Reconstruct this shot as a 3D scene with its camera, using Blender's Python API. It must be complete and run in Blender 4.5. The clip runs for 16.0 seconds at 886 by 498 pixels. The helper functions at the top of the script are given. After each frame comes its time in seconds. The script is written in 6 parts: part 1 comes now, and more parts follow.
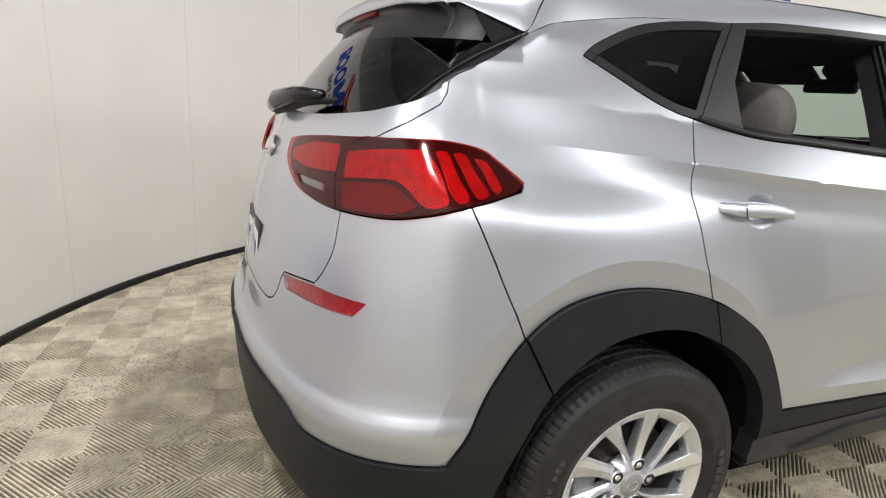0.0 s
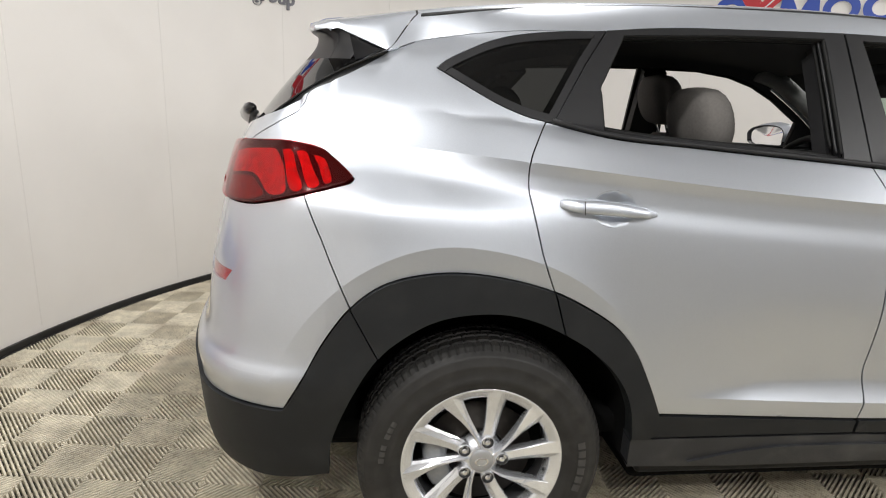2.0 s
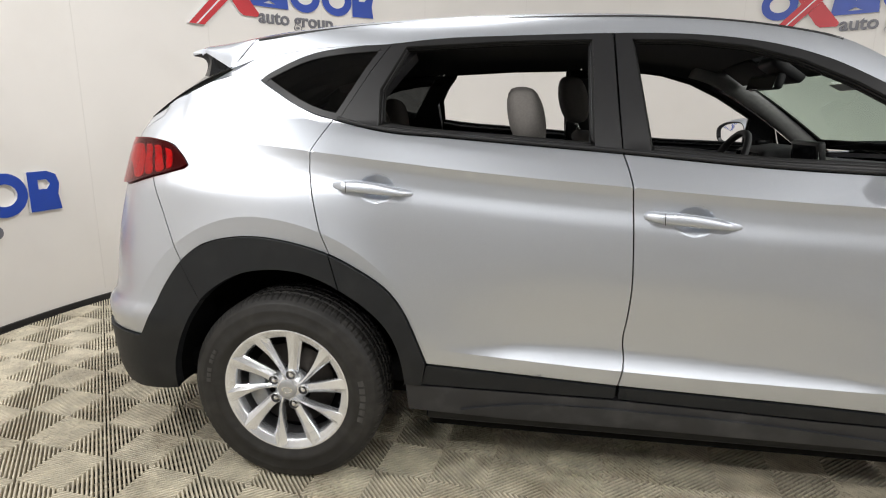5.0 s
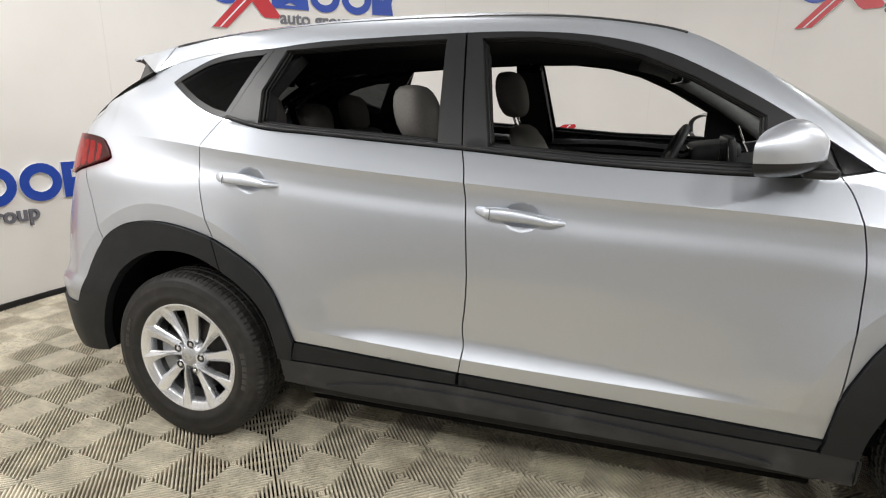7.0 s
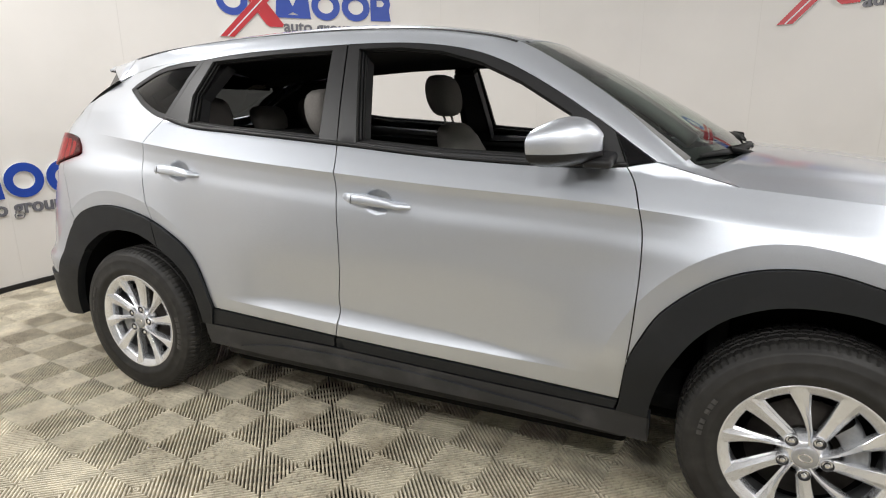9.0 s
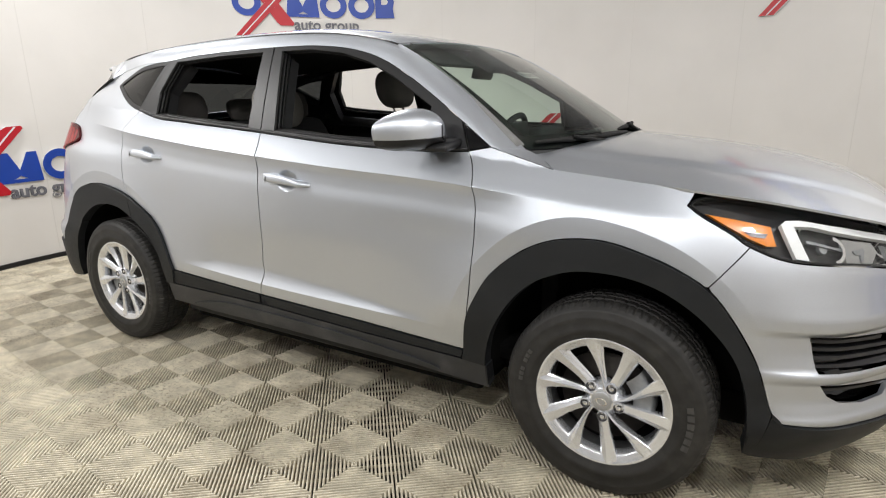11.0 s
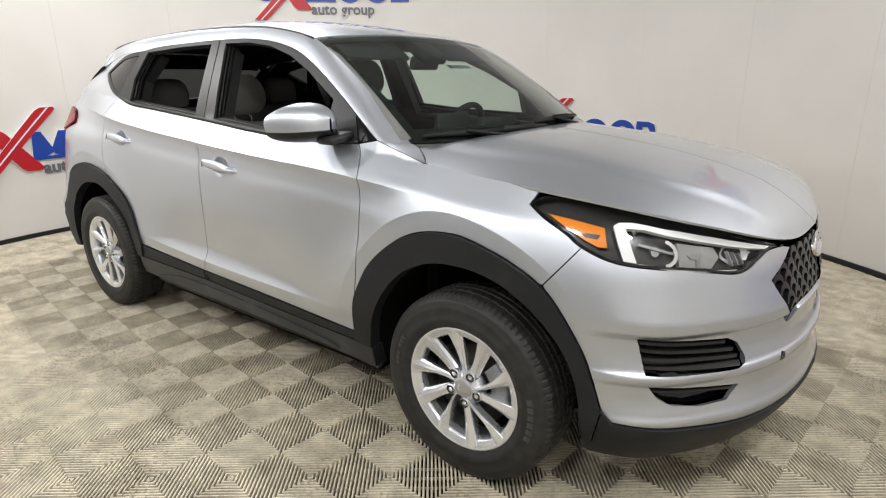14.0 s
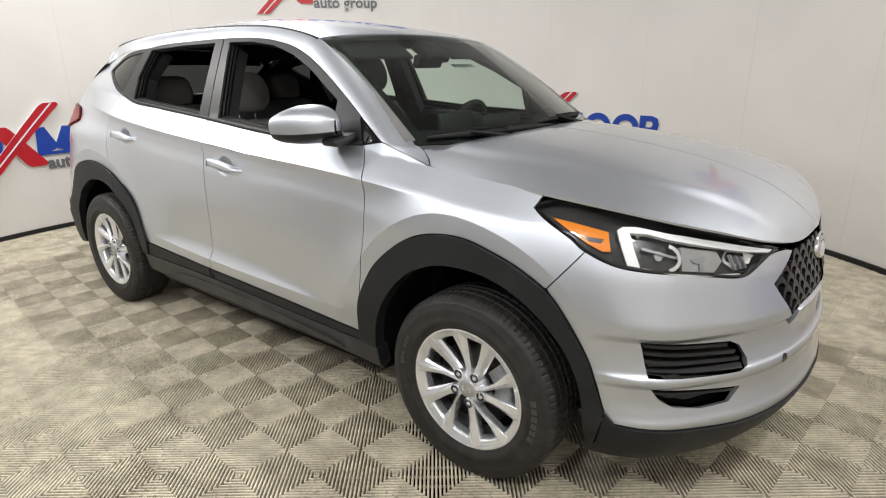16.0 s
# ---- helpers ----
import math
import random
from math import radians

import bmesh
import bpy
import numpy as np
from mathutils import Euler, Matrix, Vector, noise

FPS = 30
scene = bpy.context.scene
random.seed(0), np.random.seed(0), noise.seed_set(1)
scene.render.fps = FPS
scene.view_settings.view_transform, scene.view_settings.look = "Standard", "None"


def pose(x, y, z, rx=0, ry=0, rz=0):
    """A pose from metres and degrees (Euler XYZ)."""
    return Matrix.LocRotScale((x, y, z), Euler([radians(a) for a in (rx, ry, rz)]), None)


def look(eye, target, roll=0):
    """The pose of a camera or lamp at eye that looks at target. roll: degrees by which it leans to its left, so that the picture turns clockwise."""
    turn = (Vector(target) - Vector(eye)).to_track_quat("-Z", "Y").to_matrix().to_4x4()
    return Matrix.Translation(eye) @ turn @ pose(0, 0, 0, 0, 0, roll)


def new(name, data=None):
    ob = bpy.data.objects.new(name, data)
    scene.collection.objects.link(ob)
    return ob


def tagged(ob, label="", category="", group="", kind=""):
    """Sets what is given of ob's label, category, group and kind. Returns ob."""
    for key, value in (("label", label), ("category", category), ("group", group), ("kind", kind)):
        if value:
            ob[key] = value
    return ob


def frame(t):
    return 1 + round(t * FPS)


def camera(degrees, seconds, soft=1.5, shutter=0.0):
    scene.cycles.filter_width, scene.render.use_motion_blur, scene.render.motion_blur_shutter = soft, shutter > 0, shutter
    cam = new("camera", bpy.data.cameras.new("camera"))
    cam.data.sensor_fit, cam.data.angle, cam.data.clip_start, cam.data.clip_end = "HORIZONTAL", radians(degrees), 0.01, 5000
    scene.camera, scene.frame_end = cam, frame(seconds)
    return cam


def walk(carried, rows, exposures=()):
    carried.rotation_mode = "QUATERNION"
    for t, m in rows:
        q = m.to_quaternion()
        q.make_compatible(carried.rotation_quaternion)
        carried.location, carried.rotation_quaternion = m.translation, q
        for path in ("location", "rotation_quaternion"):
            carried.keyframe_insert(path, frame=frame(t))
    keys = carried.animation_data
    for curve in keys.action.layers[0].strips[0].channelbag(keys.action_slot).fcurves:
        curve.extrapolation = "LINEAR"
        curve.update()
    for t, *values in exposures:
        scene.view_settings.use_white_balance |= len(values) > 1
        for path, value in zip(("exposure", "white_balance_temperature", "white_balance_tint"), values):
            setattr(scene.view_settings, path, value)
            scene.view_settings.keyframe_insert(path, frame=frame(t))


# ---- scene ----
cam = camera(74.9, 16.0, soft=1.1)
PATH = [
    (0, (-0.988, -1.853, 1.272), (-0.221, -0.079, 0.754), 3.6),
    (0.5, (-0.889, -2.023, 1.278), (-0.226, -0.206, 0.771), 3.9),
    (1, (-0.757, -2.126, 1.29), (-0.232, -0.267, 0.775), 3.6),
    (1.5, (-0.481, -2.171, 1.278), (-0.14, -0.265, 0.778), 2.8),
    (2, (-0.29, -2.267, 1.276), (-0.068, -0.337, 0.8), 2.3),
    (2.5, (-0.12, -2.403, 1.288), (-0.006, -0.466, 0.802), 2.0),
    (3, (0.125, -2.407, 1.269), (0.093, -0.469, 0.777), 1.7),
    (3.5, (0.33, -2.436, 1.268), (0.208, -0.498, 0.789), 0.9),
    (4, (0.498, -2.557, 1.28), (0.339, -0.624, 0.789), 0.6),
    (4.2, (0.552, -2.578, 1.27), (0.372, -0.643, 0.796), 0.7),
    (6.3, (1.325, -2.66, 1.276), (0.831, -0.775, 0.827), 0.7),
    (6.5, (1.42, -2.606, 1.287), (0.887, -0.739, 0.807), 0.7),
    (7, (1.604, -2.561, 1.299), (0.996, -0.718, 0.814), 0.2),
    (7.5, (1.753, -2.619, 1.305), (1.107, -0.788, 0.822), -0.1),
    (8, (1.926, -2.674, 1.317), (1.231, -0.862, 0.835), -0.5),
    (8.5, (2.162, -2.605, 1.307), (1.408, -0.818, 0.821), -0.4),
    (9, (2.34, -2.604, 1.306), (1.537, -0.838, 0.818), -0.4),
    (9.2, (2.408, -2.626, 1.308), (1.593, -0.868, 0.813), -0.5),
    (11.3, (3.208, -2.611, 1.314), (2.194, -0.968, 0.79), -0.6),
    (11.5, (3.277, -2.623, 1.322), (2.246, -0.993, 0.79), -0.6),
    (12, (3.449, -2.556, 1.316), (2.366, -0.966, 0.769), -0.9),
    (12.5, (3.639, -2.414, 1.318), (2.499, -0.866, 0.766), -0.6),
    (13, (3.717, -2.356, 1.328), (2.549, -0.835, 0.759), -0.5),
    (13.5, (3.711, -2.329, 1.349), (2.537, -0.818, 0.768), -0.5),
    (14, (3.694, -2.31, 1.366), (2.524, -0.796, 0.785), -0.4),
    (14.5, (3.688, -2.3, 1.375), (2.523, -0.784, 0.786), -0.4),
    (15, (3.69, -2.306, 1.388), (2.522, -0.796, 0.791), -0.4),
    (15.5, (3.69, -2.312, 1.399), (2.519, -0.807, 0.797), -0.3),
    (16, (3.689, -2.315, 1.407), (2.519, -0.814, 0.795), -0.5),
]
walk(cam, [(t, look(eye, target, roll)) for t, eye, target, roll in PATH])

# ---- light ----
world = bpy.data.worlds.new("world")
scene.world = world
world.use_nodes = True
world.node_tree.nodes["Background"].inputs[0].default_value = (1.0, 0.97, 0.93, 1)
world.node_tree.nodes["Background"].inputs[1].default_value = 0.02
ROOM = (1.407, -0.2315)
ROOM_R, ROOM_H, WALL_H = 3.63, 3.7, 2.65
scene.view_settings.exposure = 0.21


# where the spots hang, and their watts; the first three are fill added for the car's ends and the walls
LAMPS = [(-1.65, -0.55, 15), (4.4, -1.3, 19), (3.8, 1.5, 9), (0.4, 0.2, 68)]
LAMP_Z, LAMP_D, RIM_D = 3.3, 0.15, 0.13
for lx, ly, watts in LAMPS:
    data = bpy.data.lights.new("unseen_down_lamp_light", "AREA")
    data.shape, data.size, data.energy, data.color = "DISK", LAMP_D, watts, (1.0, 0.99, 0.975)
    new("unseen_down_lamp_light", data).matrix_world = pose(lx, ly, LAMP_Z - 0.076)
# spots on the wall's rim behind the walk and beyond the car's ends, turned in and down; the one at 17 degrees is added
# to brighten the wall opposite
RIM = [(214, 25), (236, 11), (258, 11), (281, 12), (304, 14), (326, 11), (17, 16)]


def rim_pose(angle):
    a = radians(angle)
    return pose(ROOM[0] + 3.36 * math.cos(a), ROOM[1] + 3.36 * math.sin(a), 2.74, 0, 0, angle + 90) @ pose(0, 0, 0, 50, 0, 0)


for angle, watts in RIM:
    data = bpy.data.lights.new("rim_lamp_light", "AREA")
    data.shape, data.size, data.energy, data.color = "DISK", LAMP_D, watts, (1.0, 0.99, 0.975)
    new("rim_lamp_light", data).matrix_world = rim_pose(angle) @ pose(0, 0, -0.076)

# ---- materials ----


def material(name, colour, rough=0.5, metal=0.0, coat=0.0, coat_rough=0.05, spec=0.5, vary=0.0, scale=6.0, bump=0.0, bump_scale=200.0, dirt=None, specks=None, world_space=False):
    m = bpy.data.materials.new(name)
    m.use_nodes = True
    nt = m.node_tree
    b = nt.nodes["Principled BSDF"]
    b.inputs["Base Color"].default_value = (*colour, 1)
    b.inputs["Roughness"].default_value = rough
    b.inputs["Metallic"].default_value = metal
    b.inputs["Specular IOR Level"].default_value = spec
    b.inputs["Coat Weight"].default_value = coat
    b.inputs["Coat Roughness"].default_value = coat_rough
    tc = nt.nodes.new("ShaderNodeNewGeometry" if world_space else "ShaderNodeTexCoord")
    where = "Position" if world_space else "Object"
    if vary:
        n = nt.nodes.new("ShaderNodeTexNoise")
        n.inputs["Scale"].default_value = scale
        n.inputs["Detail"].default_value = 6
        nt.links.new(tc.outputs[where], n.inputs["Vector"])
        mr = nt.nodes.new("ShaderNodeMapRange")
        mr.inputs[1].default_value, mr.inputs[2].default_value = 0.3, 0.7
        mr.inputs[3].default_value, mr.inputs[4].default_value = 1 - vary, 1 + vary
        nt.links.new(n.outputs[0], mr.inputs[0])
        mx = nt.nodes.new("ShaderNodeMix")
        mx.data_type, mx.blend_type = "RGBA", "MULTIPLY"
        mx.inputs[0].default_value = 1
        mx.inputs[6].default_value = (*colour, 1)
        nt.links.new(mr.outputs[0], mx.inputs[7])
        out = mx.outputs[2]
        if dirt:
            n2 = nt.nodes.new("ShaderNodeTexNoise")
            n2.inputs["Scale"].default_value, n2.inputs["Detail"].default_value = dirt[1], 8
            nt.links.new(tc.outputs[where], n2.inputs["Vector"])
            m2 = nt.nodes.new("ShaderNodeMapRange")
            m2.inputs[1].default_value, m2.inputs[2].default_value = 0.52, 0.72
            m2.inputs[4].default_value = dirt[2]
            nt.links.new(n2.outputs[0], m2.inputs[0])
            md = nt.nodes.new("ShaderNodeMix")
            md.data_type = "RGBA"
            nt.links.new(m2.outputs[0], md.inputs[0])
            nt.links.new(out, md.inputs[6])
            md.inputs[7].default_value = (*dirt[0], 1)
            out = md.outputs[2]
        if specks:
            # small stains, thick only inside larger soiled patches
            n3 = nt.nodes.new("ShaderNodeTexNoise")
            n3.inputs["Scale"].default_value, n3.inputs["Detail"].default_value = specks[1], 5
            n4 = nt.nodes.new("ShaderNodeTexNoise")
            n4.inputs["Scale"].default_value = 2.1
            for q in (n3, n4):
                nt.links.new(tc.outputs[where], q.inputs["Vector"])
            m3, m4 = nt.nodes.new("ShaderNodeMapRange"), nt.nodes.new("ShaderNodeMapRange")
            m3.inputs[1].default_value, m3.inputs[2].default_value = 0.50, 0.66
            m4.inputs[1].default_value, m4.inputs[2].default_value = 0.36, 0.66
            m4.inputs[4].default_value = specks[2]
            nt.links.new(n3.outputs[0], m3.inputs[0])
            nt.links.new(n4.outputs[0], m4.inputs[0])
            mm = nt.nodes.new("ShaderNodeMath")
            mm.operation = "MULTIPLY"
            nt.links.new(m3.outputs[0], mm.inputs[0])
            nt.links.new(m4.outputs[0], mm.inputs[1])
            ms = nt.nodes.new("ShaderNodeMix")
            ms.data_type = "RGBA"
            nt.links.new(mm.outputs[0], ms.inputs[0])
            nt.links.new(out, ms.inputs[6])
            ms.inputs[7].default_value = (*specks[0], 1)
            out = ms.outputs[2]
        nt.links.new(out, b.inputs["Base Color"])
    if bump:
        n = nt.nodes.new("ShaderNodeTexNoise")
        n.inputs["Scale"].default_value = bump_scale
        n.inputs["Detail"].default_value = 3
        nt.links.new(tc.outputs[where], n.inputs["Vector"])
        bp = nt.nodes.new("ShaderNodeBump")
        bp.inputs["Strength"].default_value = bump
        bp.inputs["Distance"].default_value = 0.002
        nt.links.new(n.outputs[0], bp.inputs["Height"])
        nt.links.new(bp.outputs[0], b.inputs["Normal"])
    return m


def glass(name, tint, rough=0.0, ior=1.5):
    """A thin pane: tinted light goes straight through, with a glossy surface."""
    m = bpy.data.materials.new(name)
    m.use_nodes = True
    nt = m.node_tree
    nt.nodes.clear()
    out = nt.nodes.new("ShaderNodeOutputMaterial")
    mix = nt.nodes.new("ShaderNodeMixShader")
    tr = nt.nodes.new("ShaderNodeBsdfTransparent")
    gl = nt.nodes.new("ShaderNodeBsdfGlossy")
    # gloss that grows towards grazing angles, alike from either side of the pane
    lw = nt.nodes.new("ShaderNodeLayerWeight")
    lw.inputs["Blend"].default_value = 0.5
    rise = nt.nodes.new("ShaderNodeMath")
    rise.operation = "POWER"
    rise.inputs[1].default_value = 5.0
    fr = nt.nodes.new("ShaderNodeMath")
    fr.operation = "MULTIPLY_ADD"
    least = ((ior - 1) / (ior + 1)) ** 2
    fr.inputs[1].default_value = 1 - least
    fr.inputs[2].default_value = least
    nt.links.new(lw.outputs["Facing"], rise.inputs[0])
    nt.links.new(rise.outputs[0], fr.inputs[0])
    tr.inputs[0].default_value = (*tint, 1)
    gl.inputs["Roughness"].default_value = rough
    gl.inputs[0].default_value = (0.95, 0.95, 0.95, 1)
    nt.links.new(fr.outputs[0], mix.inputs[0])
    nt.links.new(tr.outputs[0], mix.inputs[1])
    nt.links.new(gl.outputs[0], mix.inputs[2])
    nt.links.new(mix.outputs[0], out.inputs[0])
    return m


def glow(name, colour, strength):
    m = bpy.data.materials.new(name)
    m.use_nodes = True
    b = m.node_tree.nodes["Principled BSDF"]
    b.inputs["Base Color"].default_value = (*colour, 1)
    b.inputs["Emission Color"].default_value = (*colour, 1)
    b.inputs["Emission Strength"].default_value = strength
    return m


SILVER = material("silver_paint", (0.612, 0.645, 0.703), 0.40, 0.90, coat=1.0, coat_rough=0.02, vary=0.09, scale=700, bump=0.02, bump_scale=1500)
CLADDING = material("grained_black_plastic", (0.0112, 0.0125, 0.0142), 0.5, spec=0.36, vary=0.15, scale=9, bump=0.25, bump_scale=900, dirt=((0.024, 0.025, 0.026), 10, 0.5))
SCUFFED = material("scuffed_black_plastic", (0.026, 0.027, 0.031), 0.36, spec=0.6, vary=0.2, scale=7, bump=0.25, bump_scale=700, dirt=((0.075, 0.075, 0.076), 7, 0.8))
TRIM = material("satin_black_trim", (0.015, 0.015, 0.0165), 0.40, spec=0.42, vary=0.08, scale=30)
VENT = material("satin_vent_slat", (0.018, 0.018, 0.020), 0.38, vary=0.08, scale=30)
GLOSS = material("gloss_black", (0.008, 0.008, 0.009), 0.06)
RUBBER = material("seal_rubber", (0.010, 0.010, 0.010), 0.6, spec=0.3)
TYRE = material("tyre_rubber", (0.0240, 0.0232, 0.0222), 0.55, spec=0.38, vary=0.25, scale=25, bump=0.2, bump_scale=300, dirt=((0.052, 0.049, 0.045), 14, 0.6))
# raised sidewall marks, paler than the tyre itself
TYREMARK = material("pale_tyre_lettering", (0.060, 0.058, 0.055), 0.7)
ALLOY = material("silver_alloy", (0.86, 0.88, 0.92), 0.24, 0.74, coat=0.8, vary=0.04, scale=40)
CHROME = material("chrome", (0.85, 0.85, 0.86), 0.06, 1.0)
# disc steel near-black: the dimness behind the spokes is in its colour
STEEL = material("shaded_disc_steel", (0.045, 0.040, 0.036), 0.5, 0.8, vary=0.15, scale=60)
CASTING = material("grey_casting", (0.33, 0.34, 0.35), 0.55, 0.6, vary=0.1, scale=50)
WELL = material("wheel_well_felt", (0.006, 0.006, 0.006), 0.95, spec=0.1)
DARK = material("dark_cabin_plastic", (0.022, 0.022, 0.024), 0.6, vary=0.1, scale=20, bump=0.15, bump_scale=500)
# grey cloth made paler, with the windscreen's light on it in the colour
PILLAR = material("grey_pillar_cloth_lit", (0.20, 0.20, 0.195), 0.9, vary=0.08, scale=60)
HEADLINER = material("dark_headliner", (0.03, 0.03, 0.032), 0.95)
# seat cloth in three tones, the rear seats darker than the front
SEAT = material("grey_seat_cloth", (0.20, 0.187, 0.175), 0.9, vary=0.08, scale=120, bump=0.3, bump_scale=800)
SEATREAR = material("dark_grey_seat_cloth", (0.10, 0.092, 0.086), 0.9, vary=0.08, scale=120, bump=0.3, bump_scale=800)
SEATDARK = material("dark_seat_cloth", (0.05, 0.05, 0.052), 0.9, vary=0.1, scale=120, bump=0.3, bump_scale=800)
RED = material("red_lens", (0.034, 0.0006, 0.0012), 0.3, spec=0.1, vary=0.12, scale=60)
RED_DEEP = material("deep_red_lens", (0.17, 0.002, 0.004), 0.3, spec=0.1, vary=0.3, scale=50)
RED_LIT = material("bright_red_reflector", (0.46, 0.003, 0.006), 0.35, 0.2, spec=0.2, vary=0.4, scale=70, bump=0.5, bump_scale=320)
RED_GLASS = glass("clear_red_lens", (0.88, 0.22, 0.24), rough=0.06)
REFLECTOR = material("red_reflector", (0.30, 0.003, 0.010), 0.2, spec=0.3, coat=1.0, vary=0.25, scale=120, bump=0.4, bump_scale=500)
AMBER = material("amber_lens", (0.9, 0.27, 0.01), 0.2, coat=1.0, bump=0.3, bump_scale=150)
LIGHTPIPE = material("white_light_guide", (0.93, 0.94, 0.95), 0.3, coat=0.6)
LAMPDARK = material("lamp_housing_grey", (0.03, 0.03, 0.032), 0.25, vary=0.1, scale=30)
# pale mottled colour stands in for light reflected in the lamp bowls
PALE_BOWL = material("pale_lamp_bowl", (0.82, 0.82, 0.81), 0.25, 0.15, coat=1.0, vary=0.45, scale=30, bump=0.9, bump_scale=60)
CAPGREY = material("grey_hub_cap", (0.50, 0.51, 0.53), 0.38, 0.7)
# same alloy toned down: the shade inside the rim is in the colour
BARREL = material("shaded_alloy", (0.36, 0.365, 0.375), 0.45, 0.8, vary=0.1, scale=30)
LAMPGREY = material("grey_lamp_panel", (0.34, 0.336, 0.33), 0.35, vary=0.08, scale=30)
CLEARGREY = material("clear_reverse_lens", (0.13, 0.125, 0.125), 0.15, 0.3, coat=1.0, bump=0.6, bump_scale=220)
LENS = glass("clear_lens", (0.94, 0.95, 0.95), ior=1.35)
WINDSCREEN = glass("green_tinted_windscreen", (0.57, 0.70, 0.62), rough=0.03, ior=1.5)
PRIVACY = glass("privacy_glass", (0.055, 0.058, 0.058))
WALL = material("white_wall_panel", (0.73, 0.705, 0.675), 0.55, vary=0.03, scale=1.6, bump=0.05, bump_scale=30, dirt=((0.65, 0.62, 0.58), 2.2, 0.25))
BASE = material("black_base_strip", (0.012, 0.012, 0.013), 0.4)
SEAM = material("wall_joint", (0.69, 0.665, 0.635), 0.7)
BACKDROP = material("grey_backdrop", (0.32, 0.315, 0.31), 0.6, vary=0.1, scale=4)
# for the unseen upper wall and ceiling, toned for reflections and bounced light
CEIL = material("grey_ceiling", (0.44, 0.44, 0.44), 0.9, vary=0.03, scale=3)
TILE = material("beige_floor_rib", (0.635, 0.580, 0.457), 0.5, vary=0.22, scale=12, bump=0.15, bump_scale=150, dirt=((0.40, 0.345, 0.255), 4.3, 0.8), specks=((0.22, 0.175, 0.115), 60, 0.7), world_space=True)
# slab made near-black to deepen the dark between the ribs
UNDER = material("dark_floor_slab", (0.014, 0.012, 0.010), 0.9, vary=0.2, scale=5)
BLUE = material("blue_sign_face", (0.012, 0.055, 0.36), 0.35, vary=0.05, scale=8)
REDSIGN = material("red_sign_face", (0.48, 0.012, 0.022), 0.35, vary=0.05, scale=8)
GREYSIGN = material("grey_sign_face", (0.14, 0.14, 0.16), 0.4)
SIGNEDGE = material("pale_sign_edge", (0.72, 0.72, 0.74), 0.5)
PAPER = material("white_label", (0.75, 0.75, 0.72), 0.7)
SCREEN = material("dark_screen", (0.01, 0.011, 0.013), 0.08)
LAMPGLOW = glow("lamp_diffuser", (1.0, 0.97, 0.92), 2.0)

# ---- building helpers ----
from mathutils.geometry import delaunay_2d_cdt


def part(name, data, mat, parent=None, label=""):
    """Links a bmesh or mesh as one mesh object under a thing or a part."""
    if isinstance(data, bmesh.types.BMesh):
        me = bpy.data.meshes.new(name)
        data.to_mesh(me)
        data.free()
    else:
        me = data
    if mat is not None and not me.materials:
        me.materials.append(mat)
    ob = new(name, me)
    ob.parent = parent
    if label:
        ob["label"] = label
    return ob


def thing(name, label, category, group="", at=None):
    ob = new(name)
    ob.empty_display_size = 0.1
    if at is not None:
        ob.matrix_world = at
    return tagged(ob, label, category, group)


def grid_mesh(name, rows, closed=False, smooth_faces=True, flip=False):
    """Quads over rows of points."""
    n, m = len(rows), len(rows[0])
    verts = [p for r in rows for p in r]
    faces = []
    for i in range(n - 1):
        for j in range(m if closed else m - 1):
            k = (j + 1) % m
            f = (i * m + j, i * m + k, (i + 1) * m + k, (i + 1) * m + j)
            faces.append(f[::-1] if flip else f)
    me = bpy.data.meshes.new(name)
    me.from_pydata(verts, [], faces)
    me.polygons.foreach_set("use_smooth", [smooth_faces] * len(faces))
    me.update()
    return me


def box_bm(sx, sy, sz, bevel=0.0, m=None, segments=2, bm=None):
    b = bmesh.new()
    bmesh.ops.create_cube(b, size=1, matrix=Matrix.Diagonal((sx, sy, sz, 1)))
    if bevel:
        bmesh.ops.bevel(b, geom=b.edges[:], offset=bevel, segments=segments, profile=0.5, affect="EDGES")
        for f in b.faces:
            f.smooth = True
    if m is not None:
        bmesh.ops.transform(b, matrix=m, verts=b.verts)
    if bm is not None:
        me = bpy.data.meshes.new("tmp")
        b.to_mesh(me)
        bm.from_mesh(me)
        bpy.data.meshes.remove(me)
        b.free()
        return bm
    return b


def tube_mesh(name, pts, radius, sides=8, cap=True):
    """A round rod along points; radius is a number or one for each point."""
    pts = [Vector(p) for p in pts]
    rows = []
    up = Vector((0.13, 0.21, 0.97))
    for i, p in enumerate(pts):
        d = (pts[min(i + 1, len(pts) - 1)] - pts[max(i - 1, 0)]).normalized()
        a = d.cross(up).normalized()
        b = a.cross(d)
        r = radius[i] if isinstance(radius, (list, tuple)) else radius
        rows.append([p + a * (r * math.cos(2 * math.pi * k / sides)) + b * (r * math.sin(2 * math.pi * k / sides)) for k in range(sides)])
    if cap:
        rows = [[pts[0]] * sides] + rows + [[pts[-1]] * sides]
    return grid_mesh(name, rows, closed=True)


def lathe_mesh(name, profile, n=64, a0=0.0, a1=2 * math.pi):
    """Turns a profile of (radius, y) about the y axis."""
    full = abs(a1 - a0 - 2 * math.pi) < 1e-6
    rows = []
    for r, y in profile:
        rows.append([(r * math.cos(a0 + (a1 - a0) * k / n), y, r * math.sin(a0 + (a1 - a0) * k / n)) for k in range(n if full else n + 1)])
    return grid_mesh(name, rows, closed=full)


